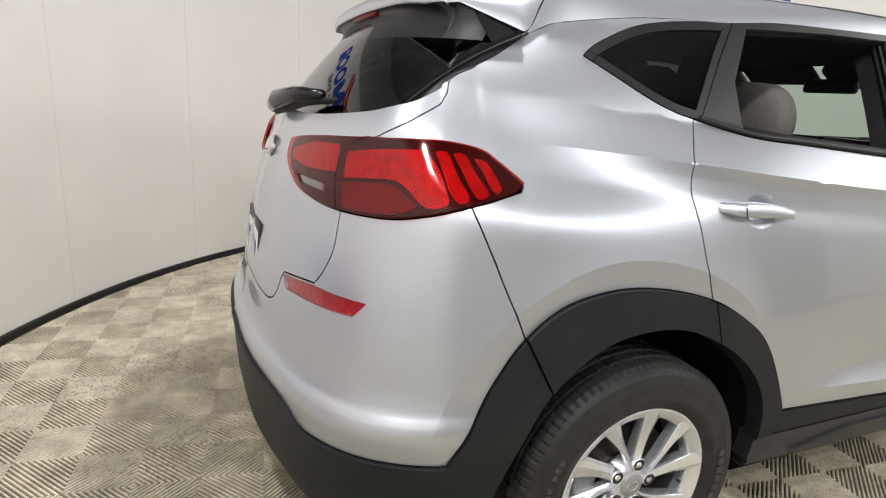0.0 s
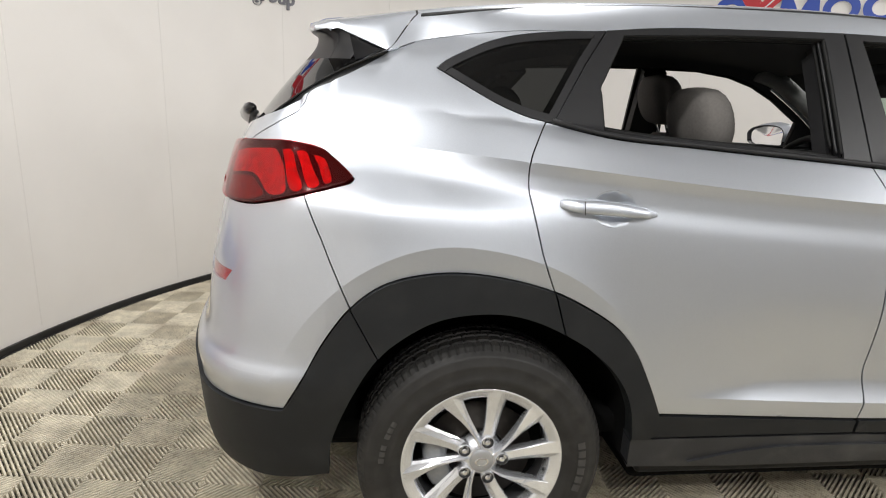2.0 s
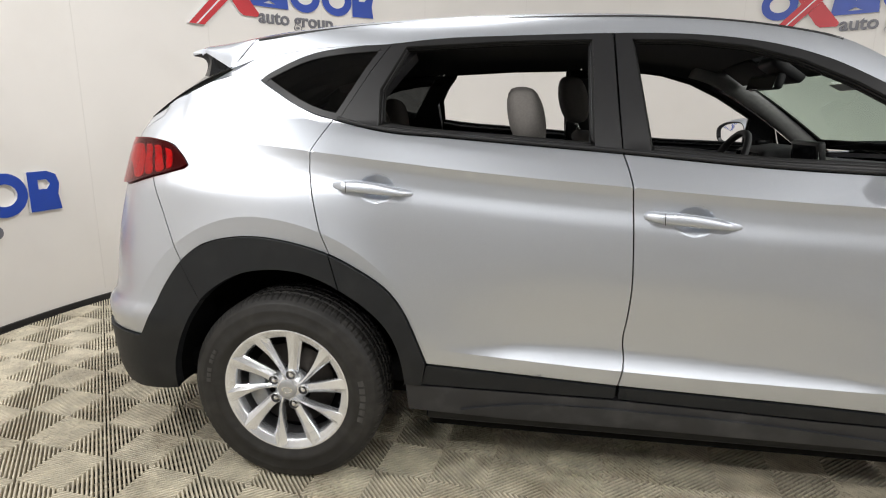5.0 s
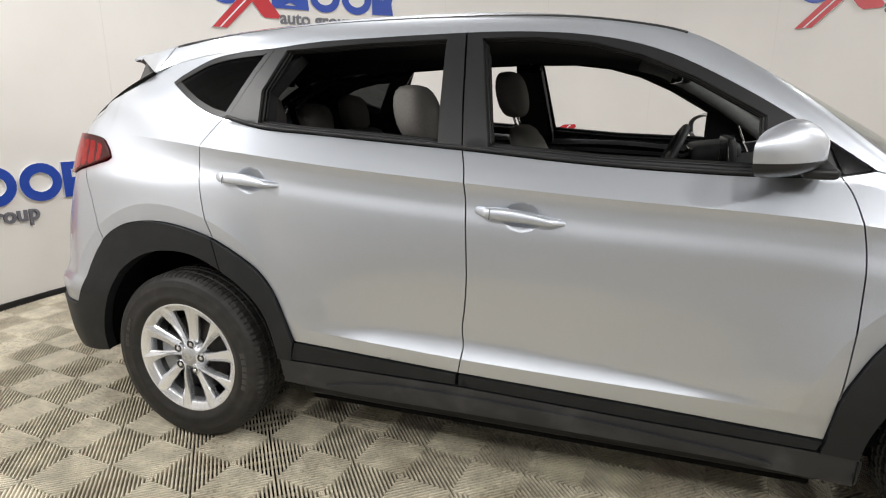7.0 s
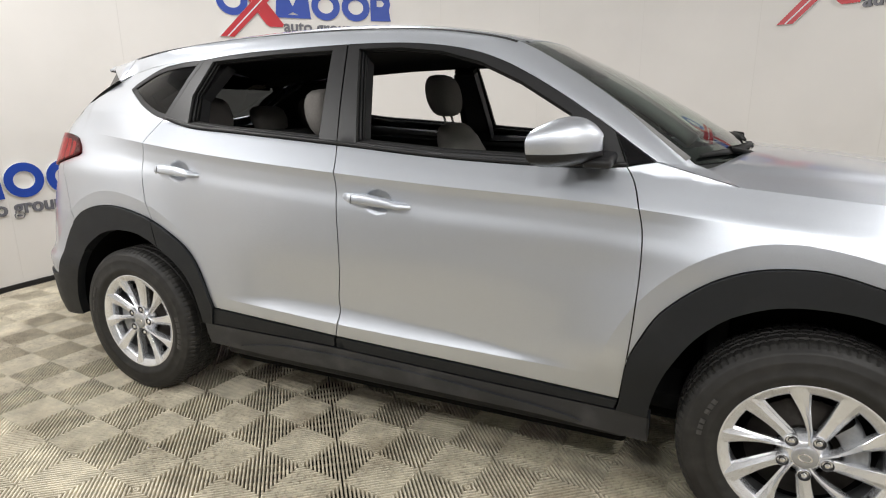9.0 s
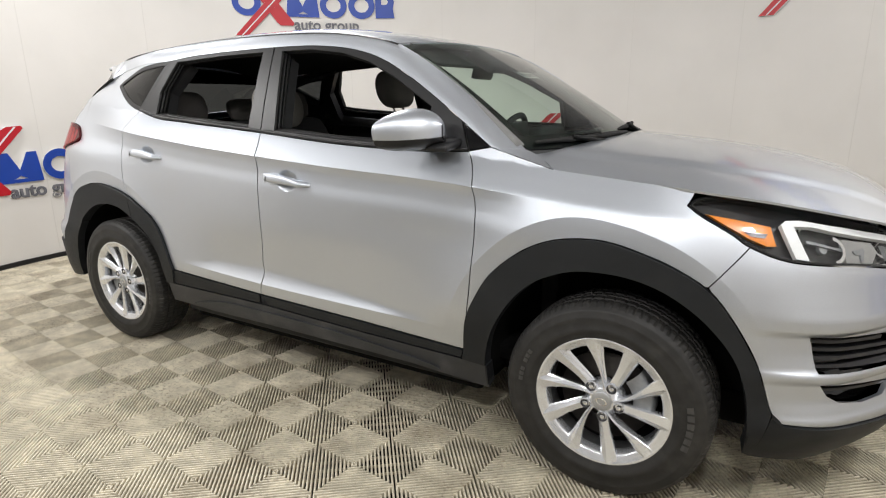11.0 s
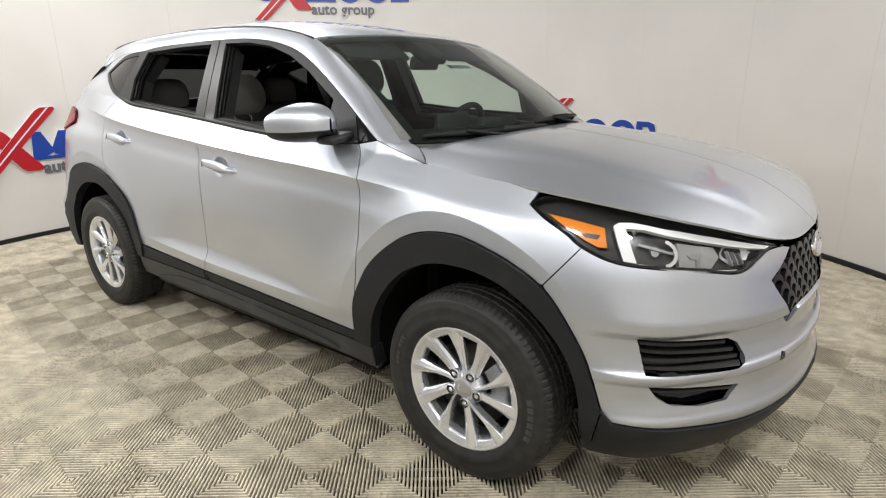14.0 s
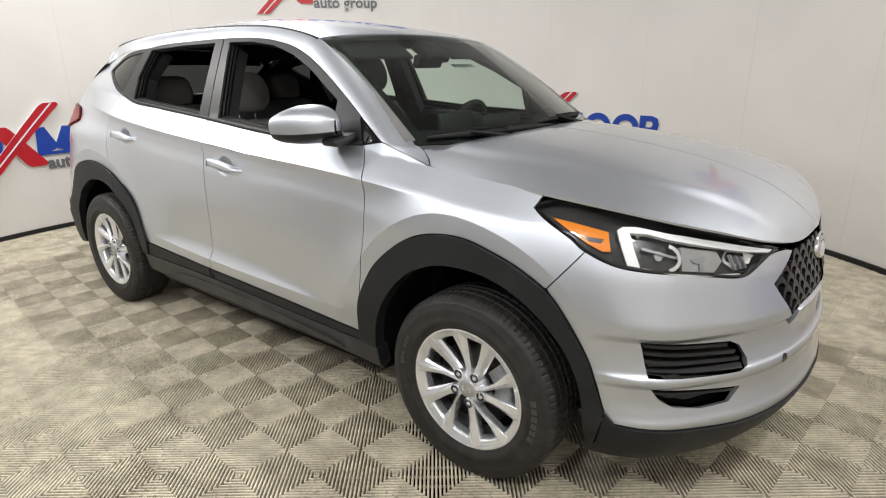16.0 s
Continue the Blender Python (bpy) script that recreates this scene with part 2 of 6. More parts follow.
def resample(loop, step):
    out = []
    for a, b in zip(loop, loop[1:] + loop[:1]):
        n = max(1, math.ceil(math.hypot(b[0] - a[0], b[1] - a[1]) / step))
        out += [(a[0] + (b[0] - a[0]) * k / n, a[1] + (b[1] - a[1]) * k / n) for k in range(n)]
    return out


def area2(loop):
    return sum(a[0] * b[1] - b[0] * a[1] for a, b in zip(loop, loop[1:] + loop[:1]))


def shrink(loop, d):
    """Moves each side of an outline inward by d."""
    sgn = 1 if area2(loop) > 0 else -1
    out = []
    n = len(loop)
    for i in range(n):
        a, b, c = loop[i - 1], loop[i], loop[(i + 1) % n]
        t1 = Vector((b[0] - a[0], b[1] - a[1]))
        t2 = Vector((c[0] - b[0], c[1] - b[1]))
        if t1.length < 1e-9 or t2.length < 1e-9:
            out.append(b)
            continue
        n1, n2 = Vector((-t1.y, t1.x)).normalized(), Vector((-t2.y, t2.x)).normalized()
        v = n1 + n2
        if v.length < 0.3:
            v = n1
        v = v.normalized()
        k = min(2.0, 1 / max(0.4, v.dot(n1)))
        out.append((b[0] + sgn * d * k * v.x, b[1] + sgn * d * k * v.y))
    return out


def inside(p, loop):
    hit, x, y = False, p[0], p[1]
    j = len(loop) - 1
    for i in range(len(loop)):
        xi, yi = loop[i]
        xj, yj = loop[j]
        if (yi > y) != (yj > y) and x < (xj - xi) * (y - yi) / (yj - yi) + xi:
            hit = not hit
        j = i
    return hit


def curve(*points, steps=5):
    return catmull(list(points), steps)


def skin_mesh(name, verts, faces, fn):
    """A smooth mesh with the given normal at every corner."""
    me = bpy.data.meshes.new(name)
    me.from_pydata(verts, [], faces)
    me.polygons.foreach_set("use_smooth", [True] * len(faces))
    me.update()
    me.normals_split_custom_set([n for ns in fn for n in ns])
    return me


def patch(name, loop, chart, step=0.04, depth=0.014, gap=0.0022, out=0.0, holes=(), sides="right", edge_step=None, lines=()):
    """A panel of a curved skin: an outline in the chart's two numbers, with a folded edge of that depth.
    sides: right, left, or both halves in one mesh; lines: rows of points laid along folds."""
    loops = [resample(list(loop), edge_step or step * 0.6)] + [resample(list(h), edge_step or step * 0.6) for h in holes]
    if gap:
        loops = [shrink(loops[0], gap)] + [shrink(h, -gap) for h in loops[1:]]
    pts, edges, rings = [], [], []
    for lp in loops:
        base = len(pts)
        pts += lp
        rings.append(range(base, base + len(lp)))
        edges += [(base + i, base + (i + 1) % len(lp)) for i in range(len(lp))]
    xs, ys = [p[0] for p in loops[0]], [p[1] for p in loops[0]]
    bound = np.array(pts)
    for ln in lines:
        last = None
        for q in ln:
            if inside(q, loops[0]) and not any(inside(q, h) for h in loops[1:]) and np.min(np.hypot(bound[:, 0] - q[0], bound[:, 1] - q[1])) > 0.004:
                pts.append(q)
                if last is not None:
                    edges.append((last, len(pts) - 1))
                last = len(pts) - 1
            else:
                last = None
    bound = np.array(pts)
    gx = min(xs) + step * 0.5
    while gx < max(xs):
        gy = min(ys) + step * 0.5
        while gy < max(ys):
            if inside((gx, gy), loops[0]) and not any(inside((gx, gy), h) for h in loops[1:]):
                if np.min(np.hypot(bound[:, 0] - gx, bound[:, 1] - gy)) > step * 0.38:
                    pts.append((gx, gy))
            gy += step
        gx += step
    v2, _, tris, _, _, _ = delaunay_2d_cdt([Vector(p) for p in pts], edges, [], 0, 1e-6)
    keep = []
    for t in tris:
        c = sum((v2[i] for i in t), Vector((0, 0))) / len(t)
        if inside(c, loops[0]) and not any(inside(c, h) for h in loops[1:]):
            keep.append(tuple(t))
    e = 0.002
    pos, nor = [], []
    for u, v in v2:
        p = Vector(chart(u, v))
        du = Vector(chart(u + e, v)) - Vector(chart(u - e, v))
        dv = Vector(chart(u, v + e)) - Vector(chart(u, v - e))
        nn = du.cross(dv)
        nn = nn.normalized() if nn.length > 1e-12 else Vector((0, 0, 1))
        pos.append(p)
        nor.append(nn)
    # the chart's own turn says which way is out
    sgn = 1 if sum(n.dot(p - Vector((1.3, 0, 0.55))) for n, p in zip(nor, pos)) > 0 else -1
    nor = [n * sgn for n in nor]
    pos = [p + n * out for p, n in zip(pos, nor)]
    verts, faces, fn = list(pos), [], []
    count = {}

    def own_normals(t):
        """The skin's normals at a triangle's corners, taken on its own side of any fold."""
        c, d, out = sum((v2[i] for i in t), Vector((0, 0))) / 3, 0.0004, []
        for i in t:
            u, v = v2[i] + (c - v2[i]) * 0.2
            m = (Vector(chart(u + d, v)) - Vector(chart(u - d, v))).cross(Vector(chart(u, v + d)) - Vector(chart(u, v - d)))
            out.append(m.normalized() * sgn)
        return out

    for t in keep:
        a, b, c = t
        if (pos[b] - pos[a]).cross(pos[c] - pos[a]).dot(nor[a] + nor[b] + nor[c]) < 0:
            t = (a, c, b)
        faces.append(t)
        fn.append(own_normals(t) if lines else [nor[i] for i in t])
        for i in range(3):
            k = (t[i], t[(i + 1) % 3])
            count[k] = count.get(k, 0) + 1
    if depth:
        for (a, b) in [k for k in count if (k[1], k[0]) not in count]:
            if sides == "both" and abs(pos[a].y) < 2e-3 and abs(pos[b].y) < 2e-3:
                continue
            i = len(verts)
            t = (pos[b] - pos[a])
            if t.length < 1e-7:
                continue
            o = t.cross(nor[a]).normalized()
            verts += [pos[a], pos[b], pos[a] - nor[a] * depth, pos[b] - nor[b] * depth]
            faces.append((i + 1, i, i + 2, i + 3))
            fn.append([o, o, o, o])
    if sides in ("left", "both", "pair"):
        mv = [Vector((p.x, -p.y, p.z)) for p in verts]
        mf = [tuple(reversed(f)) for f in faces]
        mn = [[Vector((n.x, -n.y, n.z)) for n in reversed(ns)] for ns in fn]
        if sides == "pair":
            return skin_mesh(name, verts, faces, fn), skin_mesh(name, mv, mf, mn)
        if sides == "left":
            verts, faces, fn = mv, mf, mn
        else:
            k = len(verts)
            verts += mv
            faces += [tuple(i + k for i in f) for f in mf]
            fn += mn
    return skin_mesh(name, verts, faces, fn)


def mirrored(me, name):
    """A mesh mirrored to the car's other side."""
    b = bmesh.new()
    b.from_mesh(me)
    bmesh.ops.transform(b, matrix=Matrix.Diagonal((1, -1, 1, 1)), verts=b.verts)
    bmesh.ops.reverse_faces(b, faces=b.faces)
    out = bpy.data.meshes.new(name)
    b.to_mesh(out)
    b.free()
    for m in me.materials:
        out.materials.append(m)
    return out

# ---- the room ----
def ring_wall(name, r0, r1, z0, z1, n=160):
    rows = []
    for r, z in ((r0, z0), (r0, z1), (r1, z1), (r1, z0), (r0, z0)):
        rows.append([(ROOM[0] + r * math.cos(2 * math.pi * k / n), ROOM[1] + r * math.sin(2 * math.pi * k / n), z) for k in range(n)])
    me = grid_mesh(name, rows, closed=True)
    b = bmesh.new()
    b.from_mesh(me)
    bmesh.ops.recalc_face_normals(b, faces=b.faces)
    for e in b.edges:
        e.smooth = not (len(e.link_faces) == 2 and e.calc_face_angle(0) > 0.6)
    b.to_mesh(me)
    b.free()
    return me


def on_wall(angle, z, out=0.0):
    a = radians(angle)
    r = ROOM_R - out
    return Vector((ROOM[0] + r * math.cos(a), ROOM[1] + r * math.sin(a), z))


def arc_wall(name, a0, a1, r0, r1, z0, z1, n):
    """A closed stretch of round wall between two angles."""
    rows = []
    for r, z in ((r0, z0), (r0, z1), (r1, z1), (r1, z0), (r0, z0)):
        rows.append([(ROOM[0] + r * math.cos(t), ROOM[1] + r * math.sin(t), z) for t in [radians(a0 + (a1 - a0) * k / n) for k in range(n + 1)]])
    b = bmesh.new()
    b.from_mesh(grid_mesh(name, rows))
    bmesh.ops.remove_doubles(b, verts=b.verts, dist=1e-5)
    bmesh.ops.holes_fill(b, edges=[e for e in b.edges if e.is_boundary])
    bmesh.ops.recalc_face_normals(b, faces=b.faces)
    for e in b.edges:
        e.smooth = not (len(e.link_faces) == 2 and e.calc_face_angle(0) > 0.6)
    return b


# the white wall stands open behind the walk, where an added unseen grey backdrop darkens what the doors reflect
wall = part("wall_round", arc_wall("wall_round", -50, 230, ROOM_R, ROOM_R + 0.12, 0.0, WALL_H, 170), WALL)
tagged(wall, "round booth wall of smooth off-white panels", "wall", kind="structure")
for ang in [54.8 + 15.46 * k for k in range(-6, 12)]:
    b = box_bm(0.003, 0.005, WALL_H - 0.08, 0, m=Matrix.Translation(on_wall(ang, WALL_H / 2 + 0.03, 0.0002)) @ Matrix.Rotation(radians(ang), 4, "Z"))
    part("wall_joint", b, SEAM, wall)
backdrop = part("wall_backdrop", arc_wall("wall_backdrop", 230.2, 309.8, ROOM_R + 0.02, ROOM_R + 0.10, 0.0, WALL_H, 60), BACKDROP)
tagged(backdrop, "plain grey backdrop added unseen behind the walk, toned for reflections", "wall", kind="structure")
# ring added out of view to close the room above the rim
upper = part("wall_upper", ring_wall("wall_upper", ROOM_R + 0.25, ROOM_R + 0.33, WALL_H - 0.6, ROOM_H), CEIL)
tagged(upper, "unseen grey wall added above the booth's rim", "wall", kind="structure")
base = part("baseboard", ring_wall("baseboard", ROOM_R - 0.016, ROOM_R - 0.001, 0.0, 0.034), BASE)
tagged(base, "low glossy black strip along the foot of the wall", "baseboard", kind="structure")
lip = part("trim", ring_wall("trim", ROOM_R - 0.030, ROOM_R - 0.017, -0.02, 0.003), UNDER)
tagged(lip, "dark edge strip between floor tiles and wall", "trim", kind="structure")


def disc(name, r, z0, z1, n=96):
    b = bmesh.new()
    bmesh.ops.create_cone(b, cap_ends=True, segments=n, radius1=r, radius2=r, depth=z1 - z0, matrix=Matrix.Translation((ROOM[0], ROOM[1], (z0 + z1) / 2)))
    return b


slab = part("floor", disc("floor", ROOM_R + 0.12, -0.10, -0.026), UNDER)
tagged(slab, "round floor of interlocking beige ribbed plastic tiles", "floor", kind="structure")
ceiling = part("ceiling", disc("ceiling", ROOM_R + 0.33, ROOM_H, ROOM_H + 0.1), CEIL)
tagged(ceiling, "unseen grey ceiling over the booth", "ceiling", kind="structure")
for angle, watts in RIM:
    fix = thing("rim_lamp", "round white spot bracketed to the wall's rim", "lamp", "rim lamps", rim_pose(angle))
    b = bmesh.new()
    bmesh.ops.create_cone(b, cap_ends=True, segments=32, radius1=RIM_D / 2 + 0.03, radius2=RIM_D / 2 - 0.02, depth=0.07, matrix=pose(0, 0, -0.035))
    part("housing", b, TRIM, fix)
    b = bmesh.new()
    bmesh.ops.create_cone(b, cap_ends=True, segments=32, radius1=RIM_D / 2, radius2=RIM_D / 2, depth=0.003, matrix=pose(0, 0, -0.0715))
    part("diffuser", b, LAMPGLOW, fix)
    part("bracket", tube_mesh("bracket", [(0, 0, -0.01), (0, -0.05, 0.10), (0, -0.10, 0.30)], 0.012, 8), TRIM, fix)
# fixtures made up for the spots, all out of view
for lx, ly, watts in LAMPS:
    fix = thing("unseen_down_lamp", "round white ceiling spot on a thin rod, out of view", "lamp", "down lamps", pose(lx, ly, LAMP_Z))
    b = bmesh.new()
    bmesh.ops.create_cone(b, cap_ends=True, segments=32, radius1=LAMP_D / 2 + 0.03, radius2=LAMP_D / 2 - 0.02, depth=0.07, matrix=pose(0, 0, -0.035))
    part("housing", b, TRIM, fix)
    b = bmesh.new()
    bmesh.ops.create_cone(b, cap_ends=True, segments=32, radius1=LAMP_D / 2, radius2=LAMP_D / 2, depth=0.003, matrix=pose(0, 0, -0.0715))
    part("diffuser", b, LAMPGLOW, fix)
    part("hanger", tube_mesh("hanger", [(0, 0.0, -0.01), (0, 0.0, 0.2), (0, 0.0, ROOM_H - LAMP_Z)], 0.012, 8), TRIM, fix)


# ---- wall signs: crossed red strokes and blue shapes over a row of grey ones ----
def wall_shape(name, outline, ang, z, size, mat, depth=0.022, parent=None, hole=None):
    """A flat raised shape bent to the wall; outline in sign units, u to the viewer's right."""
    def chart(u, v):
        return on_wall(ang - math.degrees(u * size / ROOM_R), z + v * size, depth)
    loops = [resample(outline, 0.12)] + ([resample(hole, 0.12)] if hole else [])
    b = bmesh.new()
    pts, edges = [], []
    for lp in loops:
        k = len(pts)
        pts += lp
        edges += [(k + i, k + (i + 1) % len(lp)) for i in range(len(lp))]
    v2, _, tris, _, _, _ = delaunay_2d_cdt([Vector(p) for p in pts], edges, [], 0, 1e-6)
    front = [b.verts.new(chart(*p)) for p in v2]
    for t in tris:
        c = sum((v2[i] for i in t), Vector((0, 0))) / len(t)
        if inside(c, loops[0]) and not (hole and inside(c, loops[1])):
            b.faces.new([front[i] for i in t])
    bmesh.ops.recalc_face_normals(b, faces=b.faces)
    f0 = b.faces[:][0]
    centre = Vector((ROOM[0], ROOM[1], f0.calc_center_median().z))
    if f0.normal.dot(centre - f0.calc_center_median()) < 0:
        bmesh.ops.reverse_faces(b, faces=b.faces)
    rim = [e for e in b.edges if e.is_boundary]
    ex = bmesh.ops.extrude_edge_only(b, edges=rim)
    for v in [g for g in ex["geom"] if isinstance(g, bmesh.types.BMVert)]:
        d = Vector((v.co.x - ROOM[0], v.co.y - ROOM[1], 0)).normalized()
        v.co += d * (depth - 0.001)
    for f in b.faces:
        f.material_index = 0 if abs(f.normal.z) < 0.5 and f.calc_center_median().to_2d().length >= 0 and len(f.verts) == 3 else 1
    me = bpy.data.meshes.new(name)
    b.to_mesh(me)
    b.free()
    me.materials.append(mat)
    me.materials.append(SIGNEDGE)
    return part(name, me, None, parent)


def ellipse(cx, cy, rx, ry, n=28):
    return [(cx + rx * math.cos(2 * math.pi * k / n), cy + ry * math.sin(2 * math.pi * k / n)) for k in range(n)]


def wall_words(words, u0, v0, high, ang, z, size, parent):
    """Raised words bent to the wall, starting at u0 on the line v0 of the sign."""
    text = bpy.data.curves.new("raised_lettering", "FONT")
    text.body, text.size, text.extrude, text.offset = words, high, 0.03, 0.012
    text.resolution_u = 3
    ob = new("raised_lettering", text)
    bpy.context.view_layer.update()
    me = bpy.data.meshes.new_from_object(ob.evaluated_get(bpy.context.evaluated_depsgraph_get()))
    bpy.data.objects.remove(ob)
    for v in me.vertices:
        v.co = on_wall(ang - math.degrees((u0 + v.co.x) * size / ROOM_R), z + (v0 + v.co.y) * size, 0.008 + v.co.z * size)
    me.materials.clear()
    me.materials.append(GREYSIGN)
    return part("raised_lettering", me, None, parent, "grey raised lettering")


def wall_sign(ang, z, k=0.24):
    """ang: where the sign ends on the viewer's right; k: the height of the blue shapes."""
    sign = thing("wall_sign", "raised sign of blue shapes, crossed red strokes and grey marks", "sign", "wall signs")
    for cx, rx in ((-6.32, 0.58), (-2.73, 0.57), (-1.52, 0.57)):
        wall_shape("blue_ring", ellipse(cx, 0.5, rx, 0.53), ang, z, k, BLUE, parent=sign, hole=ellipse(cx, 0.5, rx - 0.26, 0.27))
    wall_shape("red_stroke", [(-6.05, 1.02), (-5.98, 1.1), (-5.55, 1.1), (-5.42, 1.0), (-4.42, -0.25), (-4.48, -0.36), (-4.98, -0.36), (-5.12, -0.26)], ang, z, k, REDSIGN, 0.024, sign)
    wall_shape("red_stroke", [(-6.86, -0.8), (-6.35, -0.8), (-3.72, 1.78), (-3.78, 1.86), (-4.22, 1.84), (-4.4, 1.74)], ang, z, k, REDSIGN, 0.030, sign)
    wall_shape("pale_line", [(-6.62, -0.79), (-6.56, -0.79), (-3.93, 1.83), (-3.99, 1.84)], ang, z, k, SIGNEDGE, 0.032, sign)
    wall_shape("blue_block", [(-4.72, 0), (-3.34, 0), (-3.44, 1.0), (-3.74, 1.0), (-4.03, 0.42), (-4.32, 1.0), (-4.62, 1.0)], ang, z, k, BLUE, parent=sign, hole=[(-4.24, 0.12), (-3.82, 0.12), (-4.03, 0.22)])
    wall_shape("blue_block", [(-0.92, 0), (-0.1, 0), (-0.16, 0.4), (-0.1, 0.66), (-0.17, 0.9), (-0.4, 1.0), (-0.92, 1.0)], ang, z, k, BLUE, parent=sign,
               hole=[(-0.66, 0.55), (-0.44, 0.55), (-0.35, 0.67), (-0.44, 0.79), (-0.66, 0.79)])
    wall_words("auto group", -4.42, -0.50, 0.62, ang, z, k, sign)
    return sign


for a, z in ((166.3, 0.665), (124.2, 2.095), (82.0, 0.67), (42.1, 2.10), (0.0, 0.67)):
    wall_sign(a, z)

# ---- floor tiles: 0.4 m, four ribbed quarters each, the ribs turned corner to corner ----
CELL, TURN = 0.2, radians(-6.5)
AX, AY = Vector((math.cos(TURN), math.sin(TURN))), Vector((-math.sin(TURN), math.cos(TURN)))
OFF = (-0.0185, 0.0334)


def clip(poly, n, c):
    """The part of a convex outline with n.p <= c."""
    out = []
    for a, b in zip(poly, poly[1:] + poly[:1]):
        da, db = a.dot(n) - c, b.dot(n) - c
        if da <= 0:
            out.append(a)
        if da * db < 0:
            out.append(a + (b - a) * (da / (da - db)))
    return out


def tile_mesh(origin=None):
    """origin: where the tile lies, for one that is cut along the wall."""
    verts, faces = [], []

    def prism(poly, z0, z1, slope, d, c0):
        """A rib: upright below, its sides sloping in towards the ridge above."""
        k, m = len(verts), len(poly)
        for z, sc in ((z0, 1.0), (z1 - slope, 1.0), (z1 - 0.15 * slope, 0.74), (z1, 0.58)):
            for p in poly:
                q = p - d * ((p.dot(d) - c0) * (1 - sc))
                verts.append((q.x, q.y, z))
        for r in (0, 1, 2):
            for i in range(m):
                j = (i + 1) % m
                faces.append((k + r * m + i, k + r * m + j, k + (r + 1) * m + j, k + (r + 1) * m + i))
        faces.append(tuple(range(k + 3 * m, k + 4 * m)))

    half = CELL / 2 - 0.0004
    for ci in (0, 1):
        for cj in (0, 1):
            o = Vector((ci * CELL + CELL / 2, cj * CELL + CELL / 2))
            d = Vector((1, 1)).normalized() if (ci + cj) % 2 else Vector((1, -1)).normalized()
            sq = [o + Vector(p) * half for p in ((-1, -1), (1, -1), (1, 1), (-1, 1))]
            pitch, n = 0.01414, 20
            rib = 0.0039
            for i in range(n):
                off = (i - (n - 1) / 2) * pitch
                c0 = o.dot(d) + off
                p = clip(clip(sq, d, c0 + rib), -d, -(c0 - rib))
                if origin is not None and len(p) > 2:
                    q = sum(p, Vector((0, 0))) / len(p)
                    if (origin + AX * q.x + AY * q.y - Vector(ROOM)).length > ROOM_R + 0.08:
                        continue
                if len(p) > 2:
                    prism(p, -0.026, 0.0, 0.0036, d, c0)
            bar = Vector((-d.y, d.x))
            for off in (-0.05, 0.0, 0.05) if origin is None else ():
                c1 = o.dot(bar) + off
                p = clip(clip(sq, bar, c1 + 0.002), -bar, -(c1 - 0.002))
                if len(p) > 2:
                    prism(p, -0.024, -0.015, 0.0003, bar, c1)
    me = bpy.data.meshes.new("floor_tile")
    me.from_pydata([(x * AX.x + y * AY.x, x * AX.y + y * AY.y, z) for x, y, z in verts], [], faces)
    me.update()
    me.materials.append(TILE)
    return me


tile_data = tile_mesh()


def lay_tiles():
    for i in range(-14, 15):
        for j in range(-14, 15):
            o = AX * (OFF[0] + 2 * i * CELL) + AY * (OFF[1] + 2 * j * CELL)
            c = o + AX * CELL + AY * CELL
            r = (c - Vector(ROOM)).length
            if r < ROOM_R + 0.33:
                t = new("floor_tile", tile_data if r < ROOM_R - 0.28 else tile_mesh(o))
                t.location = (o.x, o.y, 0)
                t.parent = slab

# ---- the shape of the car ----

def spline(knots):
    """A smooth monotone curve through a few (t, value) knots, straight beyond its ends."""
    xs, ys = [k[0] for k in knots], [k[1] for k in knots]
    n = len(xs)
    d = [(ys[i + 1] - ys[i]) / (xs[i + 1] - xs[i]) for i in range(n - 1)]
    m = [d[0]] + [0 if d[i - 1] * d[i] <= 0 else 2 * d[i - 1] * d[i] / (d[i - 1] + d[i]) for i in range(1, n - 1)] + [d[-1]]

    def f(t):
        if t <= xs[0]:
            return ys[0] + m[0] * (t - xs[0])
        if t >= xs[-1]:
            return ys[-1] + m[-1] * (t - xs[-1])
        i = max(k for k in range(n - 1) if xs[k] <= t)
        h = xs[i + 1] - xs[i]
        u = (t - xs[i]) / h
        return ((1 + 2 * u) * (1 - u) ** 2 * ys[i] + u * (1 - u) ** 2 * h * m[i]
                + u * u * (3 - 2 * u) * ys[i + 1] + u * u * (u - 1) * h * m[i + 1])
    return f


